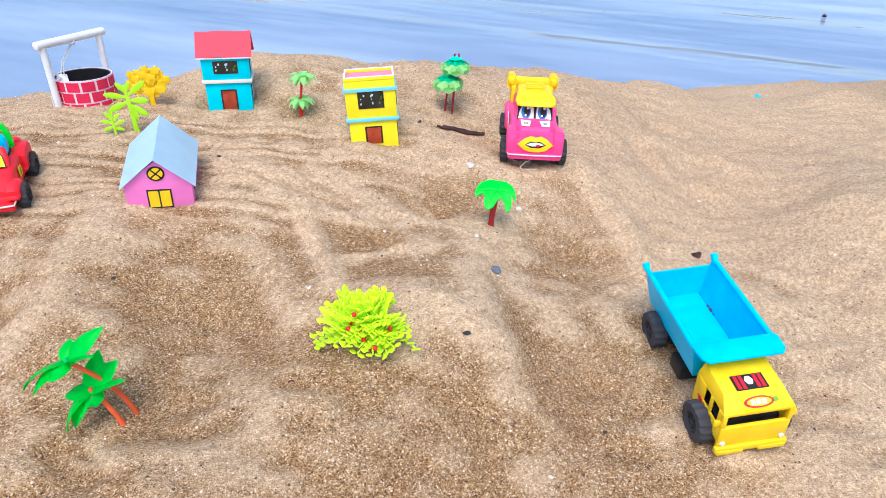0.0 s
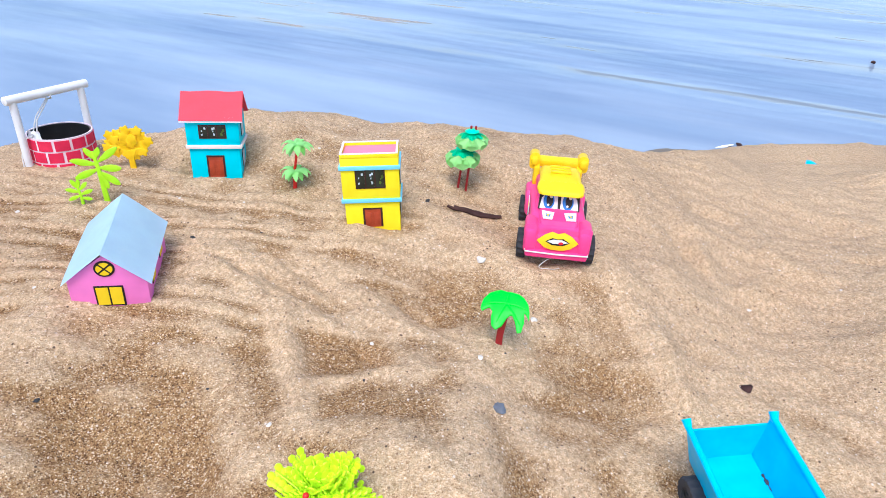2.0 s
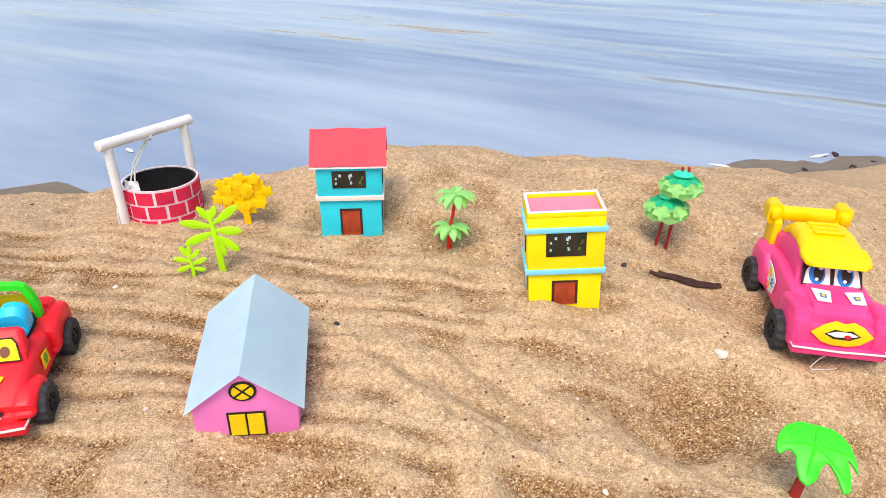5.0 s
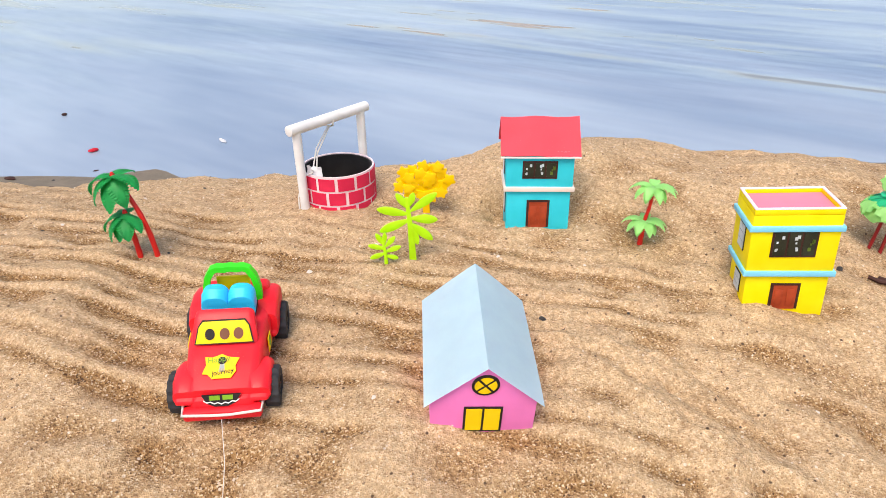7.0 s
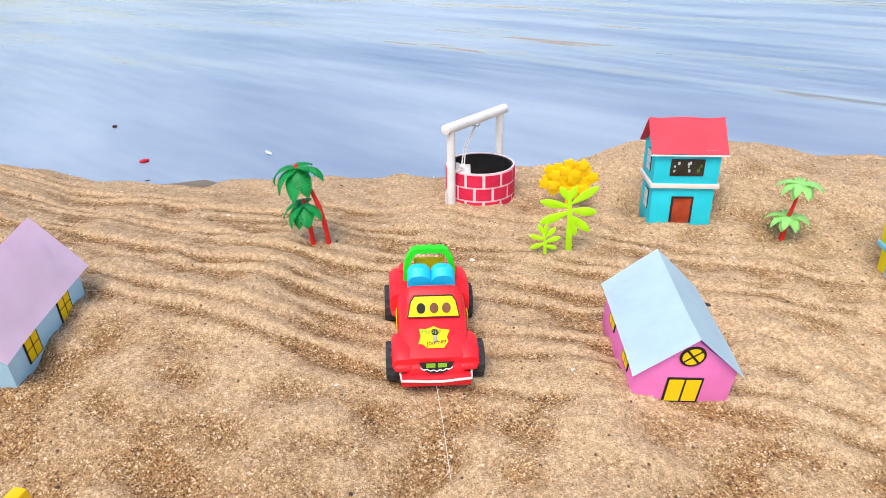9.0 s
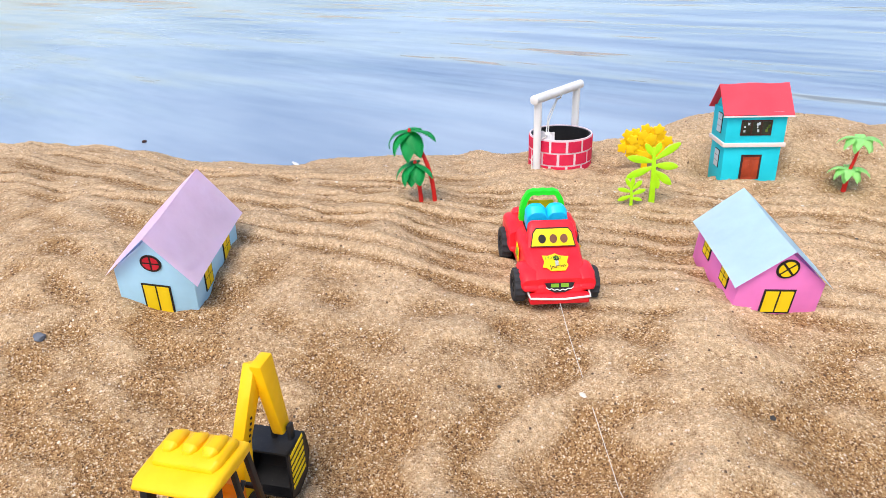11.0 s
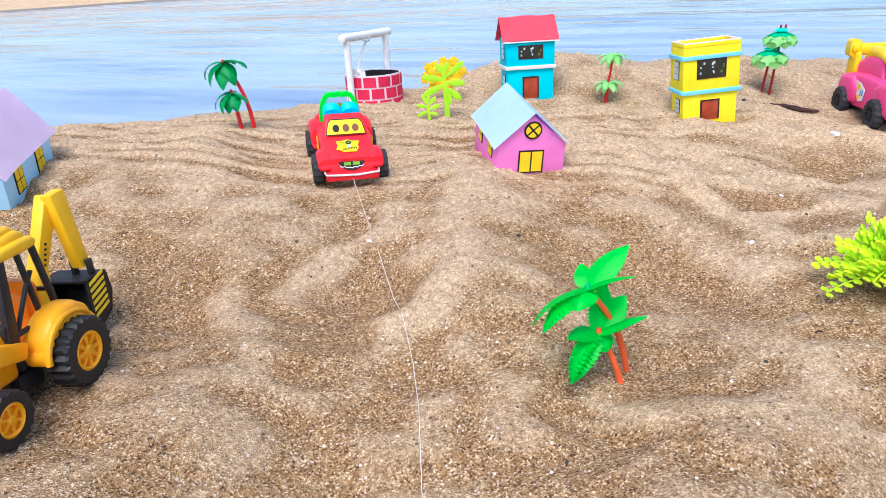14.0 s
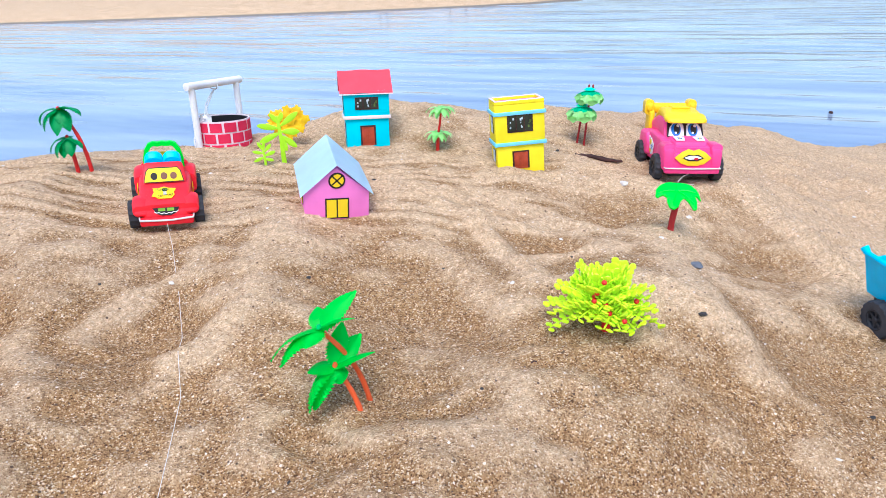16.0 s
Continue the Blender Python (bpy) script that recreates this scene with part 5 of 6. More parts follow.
def backhoe(m):
    c = thing("toy_backhoe_loader", m, "amber yellow toy backhoe loader with black cab posts", "toy digger")
    part("chassis", joined(box(-0.012, 0.012, -0.052, 0.040, 0.010, 0.024, 0.002), box(-0.017, 0.017, -0.012, 0.008, 0.006, 0.020, 0.003)), BLACK, c)
    hood = part("hood", hull([(-0.062, 0.020, 0.036, 0.0125), (-0.058, 0.018, 0.041, 0.0135), (-0.036, 0.018, 0.0465, 0.0145), (-0.008, 0.018, 0.049, 0.0160)], 0.004), AMBER, c)
    part("hood_bulge", hull([(-0.050, 0.040, 0.0455, 0.006), (-0.044, 0.040, 0.0490, 0.0075), (-0.026, 0.042, 0.0515, 0.0085), (-0.014, 0.042, 0.052, 0.0085)], 0.003), AMBER, hood)
    part("grille_print", prism(rect(-0.009, 0.009, 0, 0.007), 0.0006, on_front(-0.0622, 0.0265)), INK, hood, "dark grille sticker with pale bars")
    for i in range(4):
        part("word_bar", prism(rect(-0.007 + i * 0.0038, -0.0045 + i * 0.0038, 0.002, 0.0055), 0.0004, on_front(-0.0629, 0.0265)), WHITE, hood)
    for s in (-1, 1):
        mk = on_right(0.0152) if s > 0 else on_left(-0.0152)
        for i in range(6):
            part("vent_print", prism([(i * 0.0019, 0), (i * 0.0019 + 0.0009, 0), (i * 0.0019 + 0.0015, 0.0022), (i * 0.0019 + 0.0006, 0.0022)], 0.0004, mk @ Matrix.Translation((s * -0.030, 0.036, 0.0001))), INK, hood)
        part("badge_print", prism(rect(0, 0.003, 0, 0.0035), 0.0004, mk @ Matrix.Translation((s * -0.020, 0.041, 0.0001))), INK, hood)
    # cab
    part("cab_floor", box(-0.0185, 0.0185, -0.009, 0.030, 0.022, 0.027, 0.001), BLACK, c)
    frame = []
    for s in (-1, 1):
        frame += [limb((s * 0.0175, -0.010, 0.034), (s * 0.0185, -0.006, 0.088), 0.0042, 0.0036, 0.0030, 0.0008),
                  limb((s * 0.0185, 0.029, 0.040), (s * 0.0185, 0.020, 0.088), 0.003, 0.0016, 0.0016, 0.0005),
                  limb((s * 0.0185, 0.015, 0.040), (s * 0.0185, 0.008, 0.088), 0.0025, 0.0013, 0.0013, 0.0004),
                  tube([(s * 0.0185, -0.008, 0.040), (s * 0.0185, -0.001, 0.052), (s * 0.0185, 0.008, 0.066), (s * 0.0185, 0.015, 0.0745)], 0.0013, 8),
                  box(*sorted((s * 0.0170, s * 0.0200)), -0.009, 0.030, 0.0425, 0.0450, 0.0005)]
        part("post", joined(*frame), BLACK, c)
        frame = []
    part("dash_bar", box(-0.0185, 0.0185, -0.0135, -0.0080, 0.0440, 0.0525, 0.0012), BLACK, c)
    part("cab_back_bar", box(-0.0185, 0.0185, 0.0275, 0.0300, 0.056, 0.0585, 0.0006), BLACK, c)
    part("steering_wheel", joined(lathe([(0.0042, -0.0007), (0.0056, -0.0007), (0.0056, 0.0007), (0.0042, 0.0007)], 20), box(-0.0045, 0.0045, -0.0006, 0.0006, -0.0004, 0.0004), box(-0.0006, 0.0006, -0.0045, 0.0045, -0.0004, 0.0004)), BLACK, c, m=Matrix.Translation((0, -0.004, 0.0530)) @ pose(0, 0, 0, 35))
    st = part("seat", hull([(0.003, 0.027, 0.040, 0.0125), (0.006, 0.027, 0.043, 0.0135), (0.018, 0.027, 0.043, 0.0135), (0.022, 0.027, 0.040, 0.012)], 0.004), ORANGE, c, "orange moulded seat")
    part("seat_back", hull([(0.016, 0.036, 0.060, 0.0095), (0.019, 0.036, 0.066, 0.0120), (0.024, 0.034, 0.066, 0.0120), (0.026, 0.034, 0.060, 0.010)], 0.0055), ORANGE, st)
    roof = part("cab_roof", hull([(-0.0145, 0.0875, 0.0905, 0.0200), (-0.0105, 0.0865, 0.0925, 0.0212), (0.0, 0.0867, 0.0942, 0.0215), (0.014, 0.087, 0.095, 0.0215), (0.021, 0.0875, 0.094, 0.0210), (0.024, 0.0885, 0.092, 0.0200)], 0.0026), SUNNY, c, "yellow cab roof with moulded ribs")
    part("roof_step", hull([(-0.003, 0.092, 0.0965, 0.0165), (0.001, 0.092, 0.0985, 0.018), (0.014, 0.092, 0.0995, 0.0185), (0.019, 0.092, 0.098, 0.0175)], 0.0025), SUNNY, roof)
    for i in (-1, 0, 1):
        part("roof_hump", hull([(0.0015, 0.097, 0.1005, 0.0030), (0.005, 0.097, 0.1025, 0.0042), (0.013, 0.097, 0.1025, 0.0042), (0.0170, 0.097, 0.101, 0.0034)], 0.0032), SUNNY, roof, m=Matrix.Translation((i * 0.0108, 0, 0)))
    # rear fenders and wheels
    for s in (-1, 1):
        sec = [(-0.006, 0.022, 0.031, 0.0075), (-0.001, 0.022, 0.041, 0.0085), (0.006, 0.024, 0.0485, 0.009), (0.015, 0.026, 0.0520, 0.009), (0.026, 0.028, 0.0510, 0.009), (0.034, 0.028, 0.0455, 0.0085), (0.039, 0.029, 0.038, 0.0075)]
        part("rear_fender", hull(sec, 0.005), AMBER, c, m=Matrix.Translation((s * 0.0245, 0, 0)))
        part("fender_lip", tube([(s * 0.0325, 0.016 + 0.0225 * math.cos(a), 0.024 + 0.0225 * math.sin(a)) for a in [radians(q) for q in range(0, 181, 15)]], 0.0020, 8), AMBER, c)
        wheel(c, s * 0.0345, 0.016, 0.0215, 0.0203, 0.0140, BLACK, AMBER, 22, 0.60, 8, "rear_wheel")
        sec = [(-0.058, 0.018, 0.023, 0.005), (-0.054, 0.018, 0.029, 0.006), (-0.046, 0.020, 0.0325, 0.0065), (-0.036, 0.020, 0.031, 0.006), (-0.031, 0.018, 0.025, 0.005)]
        part("front_fender", hull(sec, 0.0035), AMBER, c, m=Matrix.Translation((s * 0.0215, 0, 0)))
        wheel(c, s * 0.0300, -0.0435, 0.0145, 0.0150, 0.0130, BLACK, AMBER, 16, 0.62, 6, "front_wheel")
        # loader arm
        arm = part("loader_arm", joined(limb((s * 0.0185, -0.006, 0.034), (s * 0.0185, -0.034, 0.0435), 0.0085, 0.0050, 0.0065), limb((s * 0.0185, -0.032, 0.0440), (s * 0.0185, -0.058, 0.0425), 0.0085, 0.0065, 0.0065), limb((s * 0.0185, -0.055, 0.0440), (s * 0.0185, -0.084, 0.012), 0.0085, 0.0068, 0.0045)), AMBER, c)
        part("arm_pin", lathe([(0, -0.0055), (0.003, -0.0055), (0.003, 0.0055), (0, 0.0055)], 14, 'X'), AMBER, arm, m=Matrix.Translation((s * 0.0185, -0.057, 0.0425)))
    part("cross_bar", tube([(-0.0160, -0.052, 0.0475), (0.0160, -0.052, 0.0475)], 0.0020, 10), BLACK, c)
    part("tilt_link", joined(limb((0, -0.050, 0.0480), (0, -0.068, 0.0420), 0.0040, 0.0024, 0.0022, 0.0006), limb((0, -0.067, 0.0430), (0, -0.084, 0.018), 0.0040, 0.0024, 0.0022, 0.0006)), BLACK, c)
    # front bucket
    prof = [(-0.084, 0.020), (-0.086, 0.006), (-0.092, 0.001), (-0.112, 0.000), (-0.112, 0.0012), (-0.093, 0.0024), (-0.0878, 0.007), (-0.0858, 0.020)]
    bk = part("front_bucket", prism(prof, 0.058, Matrix(((0, 0, 1, -0.029), (1, 0, 0, 0), (0, 1, 0, 0), (0, 0, 0, 1)))), BLACK, c, smooth=False)
    for s in (-1, 1):
        part("bucket_cheek", prism([(-0.085, 0.020), (-0.087, 0.005), (-0.093, 0.001), (-0.110, 0.001)], 0.0015, Matrix(((0, 0, 1, s * 0.029), (1, 0, 0, 0), (0, 1, 0, 0), (0, 0, 0, 1)))), AMBER, bk, smooth=False)
    # backhoe: boom up and back, stick down, bucket
    part("swing_post", joined(box(-0.007, 0.007, 0.036, 0.048, 0.016, 0.034, 0.002)), BLACK, c)
    boom = part("boom", joined(limb((-0.004, 0.043, 0.026), (-0.008, 0.054, 0.064), 0.0085, 0.0055, 0.0050), limb((-0.008, 0.053, 0.060), (-0.006, 0.074, 0.104), 0.0080, 0.0050, 0.0062)), SUNNY, c)
    for i in range(5):
        part("word_bar", prism(rect(-0.0008, 0.0008, 0, 0.0014), 0.0004, on_right(-0.0032, 0.0545 + i * 0.0012, 0.062 + i * 0.0032)), INK, boom)
    stick = part("stick", joined(limb((-0.001, 0.073, 0.107), (0.002, 0.080, 0.052), 0.0078, 0.0072, 0.0048)), SUNNY, c)
    for s in (-1, 1):
        part("bucket_link", limb((0.002 + s * 0.0055, 0.080, 0.057), (0.002 + s * 0.0055, 0.081, 0.043), 0.0025, 0.0026, 0.0026, 0.0006), BLACK, stick)
    prof = [(0.066, 0.046), (0.088, 0.046), (0.091, 0.030), (0.086, 0.016), (0.074, 0.010), (0.066, 0.012), (0.066, 0.0135), (0.0735, 0.0122), (0.0847, 0.0176), (0.0894, 0.030), (0.0868, 0.0445), (0.066, 0.0445)]
    db = part("digging_bucket", prism(prof, 0.034, Matrix(((0, 0, 1, -0.0215), (1, 0, 0, 0), (0, 1, 0, 0), (0, 0, 0, 1)))), BLACK, c, "black digging bucket with hazard stripes", smooth=False)
    for s in (0, 1):
        x = -0.0215 if s == 0 else 0.0110
        side = part("bucket_cheek", prism([(0.066, 0.046), (0.088, 0.046), (0.091, 0.030), (0.086, 0.016), (0.074, 0.010), (0.066, 0.012)], 0.0015, Matrix(((0, 0, 1, x), (1, 0, 0, 0), (0, 1, 0, 0), (0, 0, 0, 1)))), BLACK, db, smooth=False)
    for i in range(6):
        z = 0.018 + i * 0.0046
        part("hazard_stripe", prism([(0.068, z), (0.084, z + 0.0045), (0.084, z + 0.0069), (0.068, z + 0.0024)], 0.0004, Matrix(((0, 0, 1, 0.0126), (1, 0, 0, 0), (0, 1, 0, 0), (0, 0, 0, 1)))), PRINT_YELLOW, db, smooth=False)
    return c


DGX, DGY, DGR = -0.5409, 0.2591, 2.2
dg = backhoe(pose(DGX, DGY, 0.1323, -6.4, 0.9, DGR) @ Matrix.Diagonal((0.904, 0.93, 0.87, 1)))

# ---------------------------------------------------------------- toy plants


def frond(length, width, droop, teeth=9, cup=0.18, n=None, lift=0.0, sharp=0.25):
    """A moulded palm leaf along +x from the origin: midrib, notched edges, arching down by droop, with thickness."""
    n = n or teeth * 2
    bm = bmesh.new()
    rows = []
    x, z, ang = 0.0, 0.0, lift
    for i in range(n + 1):
        t = i / n
        if i:
            ang = lift - droop * 1.35 * t
            x, z = x + length / n * math.cos(ang), z + length / n * math.sin(ang)
        w = width * (math.sin(math.pi * min(1.0, 0.06 + 0.94 * t) ** 0.75) ** 0.8 if t < 1 else 0.0)
        w = max(w, width * 0.06)
        if i % 2 and i < n:
            w *= 1 - sharp
        d = -length * 0.03 if i % 2 else length * 0.015
        rows.append([bm.verts.new((x - d, -w, z - cup * w)), bm.verts.new((x, -w * 0.45, z - cup * w * 0.3)), bm.verts.new((x, 0, z + 0.0004)), bm.verts.new((x, w * 0.45, z - cup * w * 0.3)), bm.verts.new((x - d, w, z - cup * w))])
    for a, b in zip(rows, rows[1:]):
        for k in range(4):
            bm.faces.new((a[k], b[k], b[k + 1], a[k + 1]))
    bmesh.ops.solidify(bm, geom=bm.faces[:], thickness=0.0008)
    bmesh.ops.recalc_face_normals(bm, faces=bm.faces)
    return bm


def turned(az, el=0.0, roll=0.0):
    return pose(0, 0, 0, 0, 0, az) @ pose(0, 0, 0, roll, -el, 0)


def crown(parent, at, leaves, mat, knob=None):
    """Leaves (azimuth, elevation, length, width, droop, roll) round one point."""
    for az, el, ln, wd, dr, ro in leaves:
        part("leaf", frond(ln, wd, dr, 13, sharp=0.2), mat, parent, m=Matrix.Translation(at) @ turned(az, el, ro))
    if knob:
        part("bud", lathe([(0, -0.002), (0.0016, -0.001), (0.0019, 0.001), (0.0010, 0.003), (0, 0.0034)], 12), knob, parent, m=Matrix.Translation(at))


def lean_trunk(parent, base, top, r0, r1, bend, mat, steps=9):
    pts, rad = [], []
    b, t = Vector(base), Vector(top)
    for i in range(steps + 1):
        u = i / steps
        pts.append(b.lerp(t, u) + Vector(bend) * math.sin(math.pi * u))
        rad.append((r0 + (r1 - r0) * u) * (1.08 if i % 2 else 0.96))
    return part("trunk", tube(pts, rad, 10), mat, parent)


# bright green palm with two orange trunks, near the middle of the heap
px, py = -0.221, 0.3145
pz = H(px, py)
palm = thing("toy_palm_tree", pose(px, py, pz), "bright green plastic palm with two leaning orange trunks", "toy tree", "plastic palms")
t1, t2 = Vector((-0.0150, -0.004, 0.032)), Vector((-0.0215, -0.006, 0.060))
lean_trunk(palm, (0.0, -0.004, -0.012), t1, 0.0019, 0.0015, (0.002, 0, 0.001), TRUNK_ORANGE)
lean_trunk(palm, (0.004, 0.008, -0.012), t2, 0.0019, 0.0014, (0.005, 0.002, 0.003), TRUNK_ORANGE)
crown(palm, t1, [(60, 66, 0.028, 0.0079, 0.35, 40), (35, 52, 0.026, 0.0090, 0.45, 20), (5, 34, 0.027, 0.0082, 0.35, -15), (212, -8, 0.034, 0.0077, 1.0, 15), (228, -18, 0.032, 0.0079, 0.95, -10), (190, 26, 0.018, 0.0090, 0.8, 0), (300, -10, 0.012, 0.0073, 1.0, 0)], LEAF_GREEN, TRUNK_ORANGE)
crown(palm, t2, [(186, 4, 0.036, 0.0074, 0.85, 20), (204, -6, 0.034, 0.0079, 0.8, 0), (22, 50, 0.032, 0.0077, 0.45, 30), (350, 40, 0.026, 0.0069, 0.45, -20), (240, 12, 0.016, 0.0087, 0.9, 0), (100, 50, 0.016, 0.0066, 0.5, 0)], LEAF_GREEN, LEAF_DARK)

# dark green palm with two red trunks, behind the red car
px, py = -0.5525, 0.6435
pz = H(px, py)
palm2 = thing("toy_palm_tree", pose(px, py, pz), "dark green plastic palm with two leaning red trunks", "toy tree", "plastic palms")
t1, t2 = Vector((-0.009, 0.0, 0.037)), Vector((-0.013, 0.004, 0.066))
lean_trunk(palm2, (-0.005, -0.003, -0.012), t1, 0.0022, 0.0018, (0.001, 0, 0), TRUNK_RED)
lean_trunk(palm2, (0.007, 0.002, -0.012), t2, 0.0022, 0.0016, (0.006, 0, 0.004), TRUNK_RED)
crown(palm2, t1, [(200, 15, 0.027, 0.0070, 1.35, 0), (235, 0, 0.027, 0.0075, 1.25, 10), (340, 5, 0.026, 0.0070, 0.75, -20), (300, -5, 0.025, 0.0080, 1.1, 0), (265, -20, 0.024, 0.0080, 0.9, 0), (120, 20, 0.020, 0.007, 1.0, 0)], LEAF_DARK, TRUNK_RED)
crown(palm2, t2, [(195, 25, 0.030, 0.0068, 1.55, 0), (225, 0, 0.030, 0.0075, 1.25, 0), (350, 28, 0.032, 0.0085, 1.0, -15), (312, -20, 0.028, 0.0085, 0.9, 10), (275, -30, 0.030, 0.0085, 0.7, 0), (80, 25, 0.022, 0.007, 1.0, 0)], LEAF_DARK, TRUNK_RED)

# small pale green palm with two tiers
px, py = -0.1756, 0.7554
pz = H(px, py)
palm3 = thing("toy_palm_tree", pose(px, py, pz), "pale green plastic palm with red stem and two leaf tiers", "toy tree", "plastic palms")
t1, t2 = Vector((0.002, 0.0, 0.021)), Vector((0.006, 0.002, 0.050))
lean_trunk(palm3, (0.0, 0, -0.010), t1, 0.0024, 0.0018, (0.0, 0, 0), TRUNK_RED)
lean_trunk(palm3, t1, t2, 0.0015, 0.0012, (0.001, 0, 0), TRUNK_RED)
for tt, ln in ((t1, 0.020), (t2, 0.021)):
    crown(palm3, tt, [(k * 28 + 9 * (k % 3), 38 - 14 * (k % 3), ln * (1.05 - 0.10 * (k % 3)), 0.0046, 1.35, 0) for k in range(13)], LEAF_PALE)

# flat one-piece palm with brown-red trunk
px, py = 0.047, 0.548
pz = H(px, py)
palm4 = thing("toy_palm_tree", pose(px, py, pz, 0, 0, -8), "bright green flat plastic palm with brown-red trunk", "toy tree", "plastic palms")
part("trunk", prism([(-0.0034, -0.012), (0.0030, -0.012), (0.0036, 0.008), (0.0068, 0.032), (0.0010, 0.032), (-0.0016, 0.012)], 0.0028, on_front(0.0014), 0.0006), TRUNK_BROWN, palm4)
lobes = [(-18, 34), (-16.5, 42), (-12, 48), (-6, 51), (-2, 52), (3, 51), (8, 51), (14, 50), (19, 47), (23, 42), (25, 35), (25.5, 27), (22, 33), (20.5, 34), (21.5, 25), (20, 16.5), (16.5, 15.5), (14, 24), (11, 30), (9, 30.5), (6, 27), (3, 20), (-2, 16), (-6, 19), (-7.5, 26), (-7, 32), (-10, 35), (-13, 33.5), (-16, 31)]
lean_back = Matrix.Translation((0, 0, 0.031)) @ pose(0, 0, 0, -64) @ Matrix.Translation((0, 0, -0.033))
part("crown", prism([(x * 0.00092, z * 0.001) for x, z in lobes[::-1]], 0.0026, on_front(-0.0012), 0.0008), GREEN, palm4, "bright green moulded crown of drooping lobes", m=lean_back)
for mx, mz in ((-14, 37), (22, 36), (17, 22), (-2, 22), (5, 49)):
    part("leaf_rib", tube([(0.004, -0.0040, 0.040), ((mx + 4) * 0.0005, -0.0043, (mz + 42) * 0.0005), (mx * 0.001, -0.0040, mz * 0.001)], [0.0009, 0.0008, 0.0004], 8), GREEN, palm4, m=lean_back)

# two-tier umbrella tree in teal green, edged in pale lime
px, py = 0.0055, 0.783
pz = H(px, py)
tree = thing("toy_tree", pose(px, py, pz), "teal green umbrella-shaped plastic tree with lime leaf edges", "toy tree")
for bx, tx, ty, h in ((-0.0045, 0.002, 0.0, 0.045), (0.005, 0.012, 0.004, 0.069)):
    lean_trunk(tree, (bx, 0, -0.010), (tx, ty, h), 0.0014, 0.0012, (0, 0, 0), TRUNK_BROWN)
for cx, cy, cz, sc in ((0.001, 0.0, 0.047, 1.1), (0.010, 0.002, 0.066, 1.0)):
    for k in range(7):
        a = k * 360 / 7 + 14
        m = Matrix.Translation((cx, cy, cz)) @ turned(a, 14)
        part("leaf", frond(0.0205 * sc, 0.0125, 1.4, 4, 0.25, sharp=0.12), LEAF_TEAL, tree, m=m)
        part("leaf_edge", frond(0.0245 * sc, 0.0155, 1.4, 4, 0.25, sharp=0.2), LEAF_PALE, tree, m=m @ Matrix.Translation((0, 0, -0.0011)))
    part("cap", lathe([(0, 0.003), (0.004, 0.0022), (0.008, 0), (0.004, -0.001), (0, -0.001)], 14), LEAF_TEAL, tree, m=Matrix.Translation((cx, cy, cz + 0.001)))
    for dx in (-0.001, 0.004):
        part("bud", lathe([(0, 0), (0.0011, 0), (0.0011, 0.0055), (0, 0.006)], 10), TRUNK_BROWN, tree, m=Matrix.Translation((cx + dx, cy, cz + 0.0015)))


# flat yellow-green plants
def paddle(length, w):
    out = []
    for i in range(15):
        t = i / 14
        out.append((length * t, w * math.sin(math.pi * min(1, t * 0.97 + 0.02)) ** 0.7 * (0.45 + 0.55 * t)))
    return [(x, y) for x, y in out] + [(x, -y) for x, y in out[::-1]]


def flat_plant(x, y, rz, h, leaves, label, stem_r):
    p = thing("toy_plant", pose(x, y, H(x, y), 0, 0, rz), label, "toy plant", "flat yellow-green plants")
    part("stem", prism([(-stem_r, -0.010), (stem_r, -0.010), (stem_r * 0.75, h * 0.5), (stem_r * 0.4 - 0.0015, h), (-stem_r * 0.4 - 0.0015, h), (-stem_r * 0.75, h * 0.5)], 0.0024, on_front(0.0012), 0.0005), YLIME, p)
    for ang, zz, ln, w in leaves:
        part("leaf", prism(paddle(ln, w), 0.0020, on_front(0.0010, zz * h) @ pose(0, 0, 0, 0, 0, ang), 0.0005), YLIME, p)
    return p


flat_plant(-0.349, 0.689, 12, 0.054, [(35, 0.78, 0.026, 0.0044), (125, 0.82, 0.016, 0.0036), (168, 0.74, 0.025, 0.0044), (202, 0.66, 0.026, 0.0046), (-5, 0.68, 0.021, 0.0048), (-42, 0.60, 0.022, 0.0046), (-75, 0.58, 0.018, 0.0040), (70, 0.86, 0.012, 0.0034)],
           "yellow-green flat plastic plant with paddle leaves", 0.0030)
flat_plant(-0.367, 0.677, 12, 0.022, [(45, 0.70, 0.012, 0.0026), (120, 0.75, 0.012, 0.0026), (165, 0.62, 0.013, 0.0025), (200, 0.45, 0.013, 0.0025), (20, 0.50, 0.013, 0.0026), (-15, 0.35, 0.010, 0.0022), (85, 0.8, 0.010, 0.0024)],
           "small yellow-green flat plastic sprout", 0.0017)

